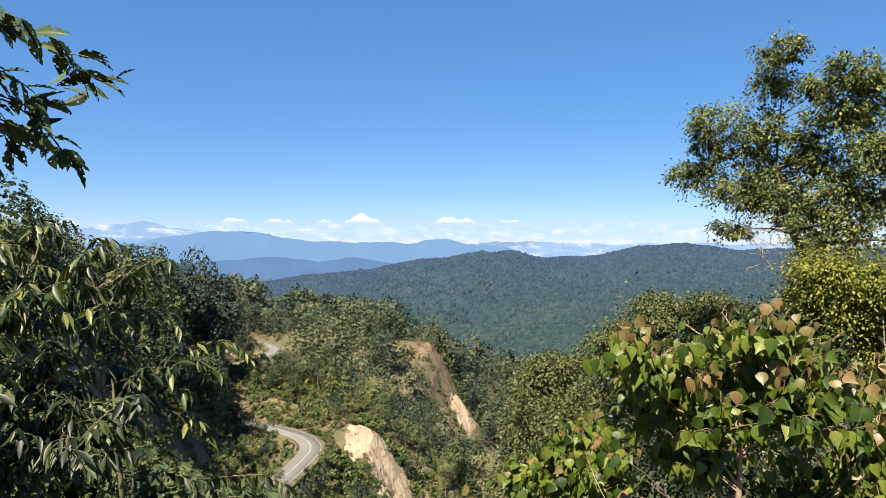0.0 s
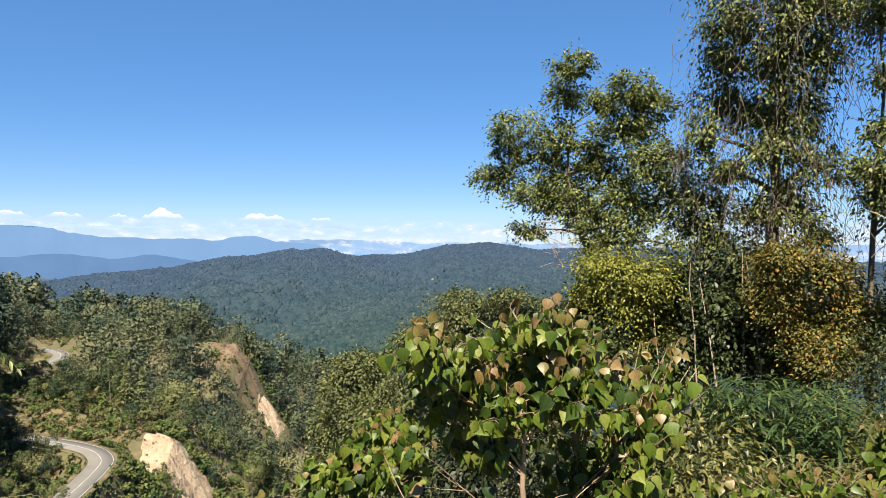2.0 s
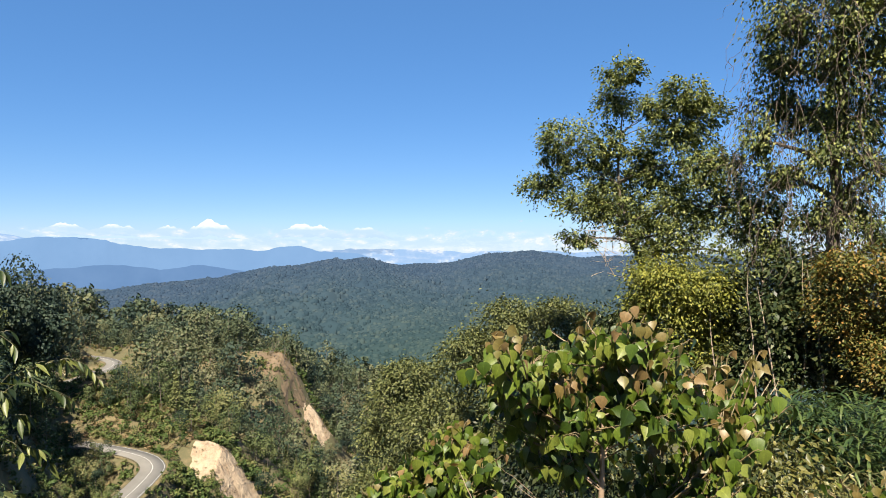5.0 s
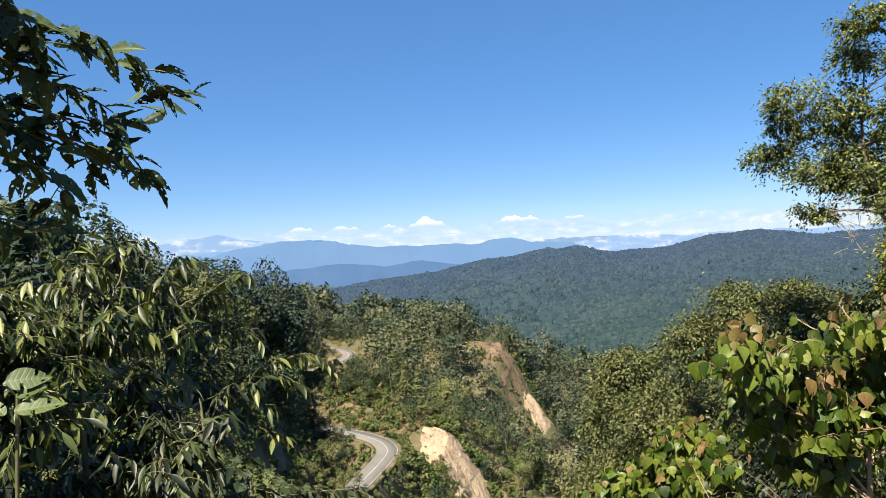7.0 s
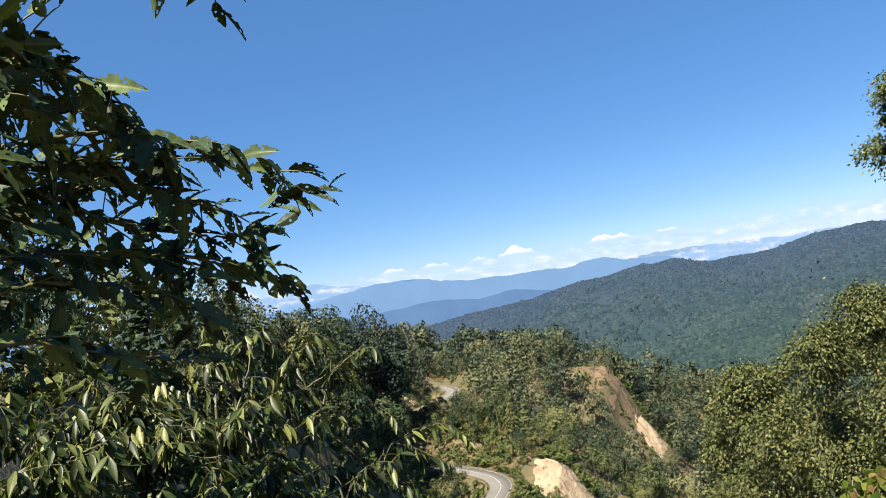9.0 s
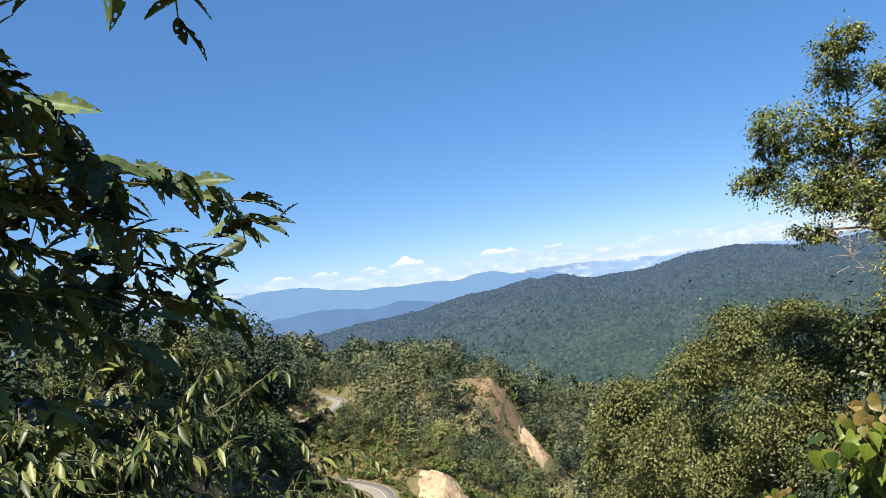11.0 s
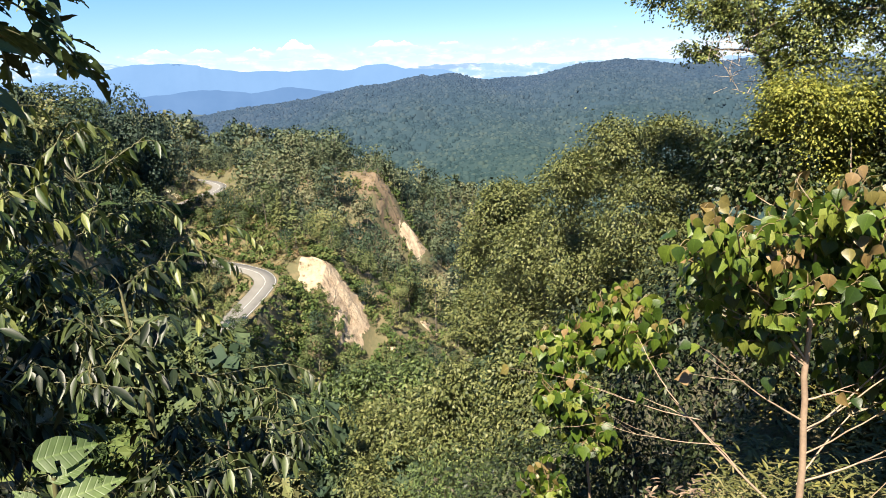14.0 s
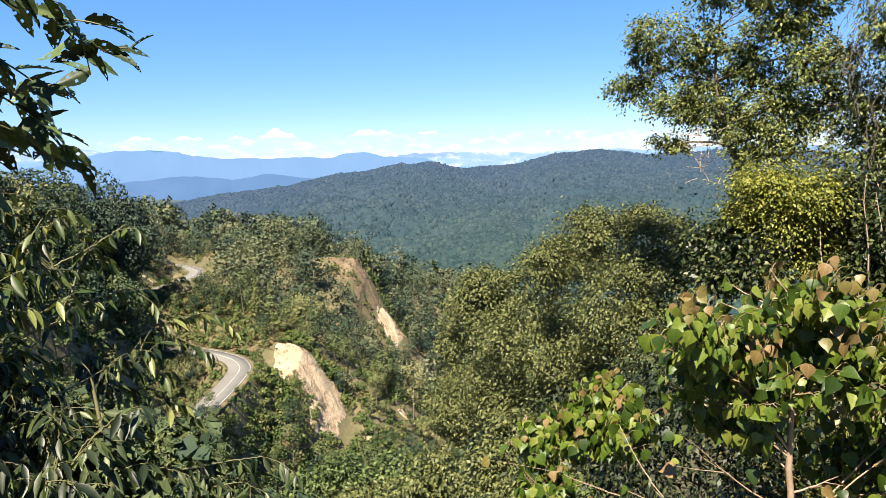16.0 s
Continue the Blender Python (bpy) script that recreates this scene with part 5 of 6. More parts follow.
# ---------------------------------------------------------------- bushes on the falling slope ahead
for k, (lobes, base) in enumerate((
        ([(10.35, 25.91, -0.78, 0.96, 0.64), (9.84, 27.03, -0.4, 0.75, 0.5), (7.91, 27.48, -1.0, 1.5, 0.9), (9.37, 26.78, -0.9, 1.3, 0.8), (6.44, 27.68, -1.9, 1.1, 0.87), (9.85, 26.54, -2.25, 2.0, 1.1), (8.19, 26.09, -3.93, 1.71, 1.71), (10.39, 24.12, -2.13, 1.22, 1.22), (9.6, 25.0, -4.6, 1.9, 1.6)], (9.6, 26.2)),
        ([(8.37, 32.31, -3.11, 2.59, 1.42), (6.85, 31.67, -5.77, 2.54, 2.03), (5.45, 34.01, -8.91, 2.2, 1.92), (7.6, 29.0, -7.0, 2.2, 1.9)], (7.2, 32.2)),
        ([(6.11, 42.01, -6.18, 2.32, 1.82), (4.93, 45.21, -9.54, 1.8, 2.51), (4.46, 44.25, -13.81, 2.16, 2.52), (6.8, 40.0, -10.5, 2.4, 2.2)], (5.6, 43.0)))):
    f = foot(*base)
    leafy_tree("slope_tree", "dense olive-green small-leaved tree on the slope", "tree", [f, (base[0], base[1], (f[2] + lobes[0][2]) / 2), (base[0] + 0.2, base[1], lobes[0][2])], 0.16, lobes, (46000, 42000, 34000)[k], FLAKE, (0.145, 0.175, 0.225)[k],
               M_OLIVE, M_BARK, 51 + k, 40, group="trees on the near slope", per=26, spread_r=0.1)

# ---------------------------------------------------------------- trees that rise from the hollow below
for k, (label, mat, tm, lobes) in enumerate((
    ("olive-green tree rising from the hollow", M_OLIVE, FLAKE, [(-1.48, 35.21, -16.47, 2.12, 1.8), (0.51, 36.01, -15.56, 1.83, 1.56), (-2.73, 37.84, -16.56, 1.45, 1.23), (-0.98, 34.29, -18.11, 1.51, 1.29)]),
    ("olive-green tree rising from the hollow", M_OLIVE, FLAKE, [(1.78, 30.7, -11.94, 1.54, 1.31), (3.29, 29.7, -12.94, 1.4, 1.19), (1.21, 30.61, -13.95, 1.31, 1.11), (2.52, 28.63, -13.95, 1.25, 1.06)]),
    ("lush dark green tree in the hollow", M_LUSH, FLAKE, [(-6.46, 45.92, -23.91, 2.43, 2.07), (-7.79, 43.45, -25.27, 2.57, 2.19), (-4.88, 43.14, -25.54, 2.35, 2.0), (-6.17, 48.68, -22.15, 1.67, 1.42), (-9.66, 43.72, -25.48, 2.0, 1.7)]),
    ("leafy green tree with long leaves below the viewpoint", M_LUSH, LANCE, [(0.16, 18.73, -9.06, 0.9, 0.76), (1.44, 18.84, -9.32, 1.0, 0.85), (2.1, 17.9, -9.59, 0.97, 0.82), (0.62, 16.76, -9.13, 1.06, 0.9), (-0.36, 18.34, -9.93, 0.82, 0.7), (2.42, 17.92, -8.5, 0.63, 0.54)]),
    ("yellow-green tree in the hollow", M_OLIVE, FLAKE, [(-1.56, 25.62, -13.9, 1.14, 0.97), (-0.85, 24.56, -14.49, 1.34, 1.14), (-2.54, 27.97, -14.5, 0.99, 0.84)]),
    ("dark olive tree on the near slope", M_OLIVE, FLAKE, [(3.73, 25.59, -9.07, 1.17, 1.0), (4.17, 24.01, -9.94, 1.03, 0.87), (3.31, 25.72, -11.67, 1.0, 0.85), (4.53, 26.39, -8.3, 1.09, 0.92)]),
    ("lush green tree in the hollow", M_LUSH, FLAKE, [(-5.56, 56.78, -23.75, 2.15, 1.83), (-4.22, 54.19, -26.09, 2.1, 1.79), (-3.16, 56.61, -22.32, 1.65, 1.4), (0.92, 54.12, -21.51, 1.8, 1.53)]))):
    c = np.mean([l[:2] for l in lobes], 0)
    far = float(np.hypot(*c))
    top = max(l[2] for l in lobes)
    base = foot(*c)
    leafy_tree("hollow_tree", label, "tree", [base, (c[0], c[1], (base[2] + top) / 2), (c[0] + 0.2, c[1], top - 0.4)], 0.15, lobes, int((3000 if tm is FLAKE else 1500) * len(lobes)), tm, (0.0075 if tm is FLAKE else 0.0085) * far, mat, M_BARK, 151 + k, 0, group="trees in the hollow", per=22 if tm is FLAKE else 9, spread_r=0.13 if tm is FLAKE else 0.2, droop=0.5 if tm is FLAKE else 0.8)

# ---------------------------------------------------------------- thicket on the steep bank behind the shrubs
for k, (lobes, mat, tm, n) in enumerate((
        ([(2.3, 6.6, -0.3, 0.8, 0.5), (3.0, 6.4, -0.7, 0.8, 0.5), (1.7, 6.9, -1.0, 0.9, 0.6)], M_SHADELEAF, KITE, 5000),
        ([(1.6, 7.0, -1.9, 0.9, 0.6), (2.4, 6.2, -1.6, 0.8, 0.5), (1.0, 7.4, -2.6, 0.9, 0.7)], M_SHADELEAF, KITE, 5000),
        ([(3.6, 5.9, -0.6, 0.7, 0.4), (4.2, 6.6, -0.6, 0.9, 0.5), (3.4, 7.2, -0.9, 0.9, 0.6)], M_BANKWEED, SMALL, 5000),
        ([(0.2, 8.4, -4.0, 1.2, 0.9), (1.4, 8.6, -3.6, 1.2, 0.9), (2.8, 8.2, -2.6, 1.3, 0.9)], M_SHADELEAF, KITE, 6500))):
    c = np.mean([l[:2] for l in lobes], 0)
    leafy_tree("thicket_bush", "dense shaded bush on the steep bank", "bush", [foot(*c), (c[0], c[1], lobes[1][2] - 0.2), (c[0], c[1], lobes[0][2])], 0.03, lobes, int(n * 1.7), tm, 0.08, mat, M_BARK, 91 + k, 40, group="bushes on the bank")

# undergrowth at the feet of the eastern trees
for k, (lobes, mat, tm, n) in enumerate((
        ([(10.4, 9.3, -0.5, 0.9, 0.75), (10.9, 10.4, -0.45, 0.9, 0.8), (9.9, 8.5, -0.7, 0.8, 0.6)], M_DARKLEAF, KITE, 9000),
        ([(9.7, 7.5, -0.7, 0.9, 0.65), (9.6, 6.6, -0.6, 0.8, 0.65), (8.8, 7.3, -1.0, 0.8, 0.5)], M_DARKLEAF, KITE, 9000),
        ([(8.3, 6.5, -0.95, 0.8, 0.5), (7.6, 5.6, -1.1, 0.8, 0.6), (7.7, 7.6, -0.95, 0.7, 0.45)], M_BANKWEED, KITE, 8000))):
    c = np.mean([l[:2] for l in lobes], 0)
    leafy_tree("thicket_bush", "dense dark bush under the trees", "bush", [foot(*c), (c[0], c[1], lobes[1][2] - 0.3), (c[0], c[1], lobes[0][2])], 0.03, lobes, n, tm, 0.085, mat, M_BARK, 101 + k, 40, group="bushes on the bank")

# ---------------------------------------------------------------- heart-leaved shrubs
SHRUB = [(1.76, 4.19, 1.08, 0.47, 0.23), (1.04, 4.02, 1.03, 0.28, 0.17), (1.99, 3.97, 0.82, 0.38, 0.28), (1.4, 4.11, 0.76, 0.37, 0.26), (2.39, 3.98, 0.56, 0.23, 0.18), (2.27, 3.93, 0.31, 0.21, 0.18), (1.9, 4.5, 0.75, 0.45, 0.3), (2.65, 4.2, 0.75, 0.35, 0.3), (1.55, 4.5, 0.45, 0.45, 0.25), (2.3, 4.4, 0.2, 0.45, 0.3), (1.15, 4.3, 0.75, 0.2, 0.15)]
SHRUB_LOW = [(0.84, 5.5, -0.06, 0.33, 0.22), (0.59, 5.4, -0.44, 0.21, 0.23), (0.77, 5.33, -0.65, 0.25, 0.17), (0.43, 5.31, -1.07, 0.19, 0.17), (0.96, 5.42, 0.13, 0.26, 0.21), (1.14, 5.12, 0.1, 0.21, 0.17), (0.61, 5.32, -0.35, 0.21, 0.18), (0.55, 5.56, -0.1, 0.19, 0.17), (1.11, 5.43, 0.29, 0.17, 0.1)]


def heart_shrub(name, label, fork, base, lobes, n, size, seed, single=0, stems=None, young=0.16, r0=0.022, group=""):
    """Stems that fan out from a fork, long leaf stalks, drooping heart-shaped leaves, young brown ones at the tops."""
    rng = np.random.default_rng(seed)
    base, fork = np.array(base, float), np.array(fork, float)
    root = empty(name, base, label, "shrub", group)
    mid = (base + fork) / 2 + rng.normal(0, 0.02, 3)
    child("stem", mesh_from("stem", *_shift(tube(curve_pts(base, fork, rng, 10, wob=0.04), np.linspace(r0, r0 * 0.8, 10), 8), base), M_STEM, True), root)
    lob = np.array(lobes, float)
    crest = fork + (0.02, 0.02, max(0.15, lob[:, 2].max() - fork[2] - 0.1))
    spine = np.concatenate([curve_pts(base, fork, np.random.default_rng(seed), 10, wob=0.04), curve_pts(fork, crest, rng, 6, wob=0.05)[1:]])
    spine_s = (spine[:, 2] - base[2]) / (crest[2] - base[2])
    child("leader", mesh_from("leader", *_shift(tube(spine[9:], np.linspace(r0 * 0.75, r0 * 0.2, 6), 6), base), M_STEM, True), root)
    area = lob[:, 3] * (lob[:, 3] + lob[:, 4])
    shoots = max(4, n // 9)
    w = rng.choice(len(lob), shoots, p=area / area.sum())
    d = unit(rng.normal(0, 1, (shoots, 3)) + (0, -0.15, 0.35))
    tips = lob[w, :3] + d * lob[w][:, [3, 3, 4]] * rng.uniform(0.55, 1.0, (shoots, 1))
    starts = []
    mains = []
    for c in lob:
        reach = math.hypot(c[0] - fork[0], c[1] - fork[1])
        up = np.clip((c[2] - 0.95 * reach - base[2]) / (crest[2] - base[2]), 0.25, 1.0)
        a = np.array([np.interp(up, spine_s, spine[:, i]) for i in range(3)])
        pts = curve_pts(a, c[:3] - (0, 0, c[4] * 0.3), rng, 10, sag=-0.03, wob=0.04)
        child("branch", mesh_from("branch", *_shift(tube(pts, np.linspace(r0 * 0.28, r0 * 0.1, 10), 5), base), M_STEM, True), root)
        mains.append(pts)
    spare = []
    for a, b, r in stems or ():
        a, b = np.array(a), np.array(b)
        fine, way = [], curve_pts(a, b, rng, 12, sag=-0.03, wob=0.05)
        for q in (5, 7, 9, 11):
            c = way[q]
            e = c + (b - a) * rng.uniform(0.25, 0.45) + rng.normal(0, 0.09, 3) + (0, 0, 0.05)
            fine.append(tube(curve_pts(c, e, rng, 6, wob=0.08), np.linspace(r * 0.28, r * 0.1, 6), 4))
            spare += [(e, unit(e - c))] * (2 if q > 8 else 1)
        child("twig", mesh_from("twig", *_shift(join(fine), base), M_STEM, True), root, kind="stuff")
        child("branch", mesh_from("branch", *_shift(tube(way, np.linspace(r * 0.62, r * 0.2, 12), 6), base), M_STEM, True), root)
    L, N, S, new_leaf, stalk = [], [], [], [], []
    for k in range(shoots):
        start = mains[w[k]][rng.integers(5, 10)]
        pts = curve_pts(start, tips[k], rng, 6, sag=-0.06, wob=0.06)
        stalk.append(tube(pts, np.linspace(0.007, 0.0035, 6), 4))
        high = tips[k][2] > lob[w[k], 2] + 0.35 * lob[w[k], 4]
        for q in range(9):
            s = 0.25 + 0.75 * q / 8
            at = pts[0] + 0 + np.array([np.interp(s * 5, np.arange(6), pts[:, c]) for c in range(3)]) - pts[0]
            a = q * 2.4 + rng.normal(0, 0.4)
            o = unit(np.array([math.cos(a), math.sin(a), 0.25]) + d[k] * 0.8)
            o = unit(o + (-0.05, -0.22, 0))
            joint = at + o * rng.uniform(0.05, 0.11) * size / 0.13
            stalk.append(tube(np.array([at, (at + joint) / 2 + (0, 0, 0.012), joint]), [0.003, 0.0022, 0.0018], 3))
            along = np.array([0.6 * o[0], 0.6 * o[1], -rng.uniform(0.6, 2.2)]) + rng.normal(0, 0.45, 3)
            nrm = np.array([o[0] - 0.2, o[1] - 0.3, 0.45]) + rng.normal(0, 0.85, 3)
            top = high and q > 6 and rng.random() < young * 6
            L.append(joint)
            N.append((along, nrm))
            S.append(size * (rng.uniform(0.55, 0.9) if top else rng.uniform(0.45, 1.2)))
            new_leaf.append(top)
    for e, o in spare:
        L.append(e + rng.normal(0, 0.015, 3))
        N.append((o * (1, 1, 0) + (0, 0, -0.8) + rng.normal(0, 0.3, 3), o + (0, -0.4, 0.4) + rng.normal(0, 0.4, 3)))
        S.append(size * rng.uniform(0.6, 1.1))
        new_leaf.append(rng.random() < 0.25)
    L, S, new_leaf = np.array(L), np.array(S), np.array(new_leaf)
    rot = frames_of(np.array([a for a, _ in N]), np.array([b for _, b in N]))
    child("leaf_stalk", mesh_from("leaf_stalk", *_shift(join(stalk), base), M_STALK), root, kind="stuff")
    order = rng.permutation(len(L))
    one = order[:single]
    for mat, sel in ((M_HEART, ~new_leaf), (M_NEWLEAF, new_leaf)):
        here = one[sel[one]]
        if len(here):
            leaf_objects(HEART, mat, root, base, rot[here], L[here], S[here], "leaf" if mat is M_HEART else "young_leaf")
        rest = order[single:][sel[order[single:]]]
        if len(rest):
            v, f = stamp(*HEART, rot[rest], L[rest], S[rest])
            child("foliage", mesh_from("foliage", v - base, f, mat, True, leaf=HEART), root, kind="stuff")
    return root, base


heart_shrub("heart_leaf_shrub", "sunlit shrub with drooping heart-shaped leaves, brown young tops", (1.672, 4.18, 0.3), (1.675, 4.18, float(land(1.675, 4.18)) - 0.1), SHRUB, 2900, 0.083, 61, 300,
            stems=[((1.672, 4.18, 0.26), (1.35, 4.2, 0.72), 0.014), ((1.672, 4.18, 0.22), (1.28, 4.2, 0.6), 0.01), ((1.672, 4.18, -0.1), (1.25, 4.2, 0.22), 0.011), ((1.672, 4.18, 0.02), (1.9, 4.15, 0.1), 0.012),
                   ((1.672, 4.18, -0.75), (1.05, 4.6, -0.05), 0.016), ((1.672, 4.18, -0.5), (2.3, 4.0, -0.12), 0.012), ((1.672, 4.18, -0.78), (2.4, 3.9, -0.35), 0.013), ((1.2, 4.45, -0.2), (0.6, 4.9, -0.1), 0.006), ((1.3, 4.4, -0.35), (0.7, 4.9, -0.4), 0.006)])
heart_shrub("heart_leaf_shrub", "smaller heart-leaved shrub with brown young tops on the slope", (0.8, 5.5, -0.8), (0.85, 5.5, float(land(0.85, 5.5)) - 0.1), SHRUB_LOW, 1800, 0.08, 62, 150, young=0.08, r0=0.012)
heart_shrub("heart_leaf_shrub", "leafy heart-leaved shrub among grass", (5.1, 4.4, -0.3), (5.1, 4.4, float(land(5.1, 4.4)) - 0.1), [(4.98, 4.22, 0.31, 0.45, 0.35), (5.55, 4.32, 0.43, 0.33, 0.22), (4.93, 4.73, 0.07, 0.32, 0.26), (5.3, 4.4, -0.1, 0.6, 0.3), (5.9, 3.9, 0.2, 0.5, 0.3), (5.35, 3.9, -0.25, 0.5, 0.3), (4.8, 3.9, -0.2, 0.4, 0.25)], 1900, 0.08, 63, 200, r0=0.025)
heart_shrub("heart_leaf_shrub", "low spreading heart-leaved shrub among dry grass", (4.1, 4.3, -0.6), (4.1, 4.3, float(land(4.1, 4.3)) - 0.1), [(3.98, 4.54, -0.12, 0.51, 0.19), (4.37, 3.86, -0.02, 0.54, 0.2), (3.22, 4.5, -0.08, 0.17, 0.11), (4.3, 4.3, -0.4, 0.6, 0.25), (4.7, 3.5, -0.15, 0.5, 0.22), (5.1, 3.4, -0.1, 0.4, 0.22)], 1800, 0.076, 64, 200, r0=0.02, young=0.2)

# ---------------------------------------------------------------- long-leaved plants, grass and dry growth beside them
rng = np.random.default_rng(71)


def tuft_field(name, label, category, centres, n, tmpl, size, mat, seed, lean=0.9, kind="stuff"):
    rng = np.random.default_rng(seed)
    parts = []
    for cx, cy, cz, rx, rz in centres:
        m = int(n / len(centres))
        a = rng.random(m) * 6.283
        r = rx * np.sqrt(rng.random(m))
        px, py = cx + r * np.cos(a), cy + r * np.sin(a)
        pz = land(px, py) + rng.random(m) * max(0.05, cz + rz - float(land(cx, cy)))
        b = rng.random(m) * 6.283
        along = np.stack([np.cos(b), np.sin(b), rng.uniform(-0.3, lean, m)], 1)
        nrm = np.stack([-np.cos(b) * 0.3, -np.sin(b) * 0.3, np.ones(m)], 1)
        parts.append(stamp(*tmpl, frames_of(along, nrm), np.stack([px, py, pz], 1), size * rng.uniform(0.6, 1.2, m)))
    return tagged(new(name, mesh_from(name, *join(parts), mat, True)), label, category, kind=kind)


tuft_field("long_leaf_plants", "dark green plants with long narrow arching leaves", "plants", [(6.16, 7.28, -0.4, 0.85, 0.33), (5.93, 8.1, -0.44, 0.45, 0.27), (6.6, 7.9, -0.4, 0.8, 0.35)], 4200, BLADE, 0.25, M_FERN, 72, 0.5)
tuft_field("grass", "pale dry grass and weeds on the bank", "grass", [(3.7, 5.2, -0.75, 0.9, 0.3), (4.9, 5.6, -0.7, 0.9, 0.3), (5.6, 5.0, -0.8, 0.9, 0.3), (7.2, 6.2, -0.9, 1.0, 0.3)], 7000, STRAW, 0.18, M_GRASS, 73, 1.4)
tuft_field("bank_weeds", "yellow-green leafy weeds on the bank", "weeds", [(2.4, 4.9, -1.0, 0.9, 0.3), (3.2, 5.6, -1.0, 0.9, 0.3), (1.6, 5.2, -1.5, 0.8, 0.3), (3.4, 3.9, -1.0, 0.9, 0.35), (2.3, 3.7, -1.0, 0.6, 0.3)], 5000, LANCE, 0.09, M_BANKWEED, 74, 0.9)
tuft_field("low_weeds", "yellow-green low leafy weeds covering the bank", "weeds", [(3.7, 5.2, -0.85, 1.0, 0.25), (4.9, 5.6, -0.85, 1.0, 0.25), (5.6, 4.9, -0.95, 1.0, 0.3), (6.9, 6.0, -1.0, 1.1, 0.3), (7.2, 8.6, -1.0, 1.3, 0.25), (8.6, 9.6, -1.05, 1.4, 0.25)], 12000, SMALL, 0.075, M_BANKWEED, 76, 0.7)
tuft_field("fine_weeds", "thin pale green weeds and dry stalks under the shrub", "weeds", [(1.9, 4.2, -0.95, 0.7, 0.3), (1.3, 4.0, -1.15, 0.6, 0.3), (2.8, 4.3, -0.95, 0.7, 0.3), (1.2, 3.3, -0.95, 0.6, 0.25), (2.2, 3.5, -0.9, 0.6, 0.25), (0.9, 4.3, -1.4, 0.5, 0.3)], 9000, BLADE, 0.12, M_GRASS, 77, 1.2)
tuft_field("dry_weeds", "pale brown curled dead leaves on weed stalks", "weeds", [(1.1, 4.9, -1.35, 0.4, 0.25), (1.35, 4.6, -1.3, 0.35, 0.3), (0.9, 5.2, -1.6, 0.4, 0.3)], 700, LANCE, 0.07, M_DRYLEAF, 75, 0.1)

# ---------------------------------------------------------------- leafy sprays: boughs, side twigs and two ranks of leaves
def spray(rng, line, r, gap, side_gap, side_len, droop, jitter=0.3):
    """A bough along the line with side twigs; returns its limbs and each leaf's joint, way and upper side."""
    line = np.array(line, float)
    t = np.linspace(0, len(line) - 1, 8 * len(line))
    pts = np.stack([np.interp(t, np.arange(len(line)), line[:, c]) for c in range(3)], 1)
    for _ in range(5):
        pts[1:-1] = (pts[:-2] + 2 * pts[1:-1] + pts[2:]) / 4
    pts[1:-1] += rng.normal(0, 0.003, (len(pts) - 2, 3))
    limbs, shoots = [tube(pts, np.linspace(r, 0.0022, len(pts)), 5)], [pts]
    run = np.concatenate([[0], np.cumsum(np.linalg.norm(np.diff(pts, axis=0), axis=1))])
    turn = 1
    for q in np.arange(side_gap, run[-1], side_gap):
        i = min(np.searchsorted(run, q), len(pts) - 2)
        ahead = unit(pts[i + 1] - pts[i])
        side = unit(np.cross(ahead, (0, 0, 1.0))) * turn
        turn = -turn
        way = unit(side * rng.uniform(0.4, 1.0) + ahead * 0.8 + rng.normal(0, 0.28, 3))
        size = rng.uniform(*side_len)
        k = np.linspace(0, 1, 7)[:, None]
        twig = pts[i] + way * size * k + np.array((0, 0, -0.25 * size)) * k ** 2
        limbs.append(tube(twig, np.linspace(max(0.0025, r * 0.35), 0.0015, 7), 4))
        shoots.append(twig)
    L, W, U = [], [], []
    for sh in shoots:
        run = np.concatenate([[0], np.cumsum(np.linalg.norm(np.diff(sh, axis=0), axis=1))])
        turn = 1
        for q in np.append(np.arange(gap * 0.8, run[-1], gap), run[-1]):
            p = np.array([np.interp(q, run, sh[:, c]) for c in range(3)])
            i = min(np.searchsorted(run, q), len(sh) - 1)
            ahead = unit(sh[i] - sh[max(i - 1, 0)] + 1e-6)
            last = q == run[-1]
            side = unit(np.cross(ahead, (0, 0, 1.0))) * (0 if last else turn)
            turn = -turn
            L.append(p)
            W.append(unit(side + ahead * (1.0 if last else 0.55) + rng.normal(0, jitter, 3)) + (0, 0, -droop * rng.uniform(0.5, 1.3)))
            U.append(np.array((0, 0, 1.0)) + 0.3 * side + rng.normal(0, jitter * 1.2, 3))
    return limbs, np.array(L), np.array(W), np.array(U)


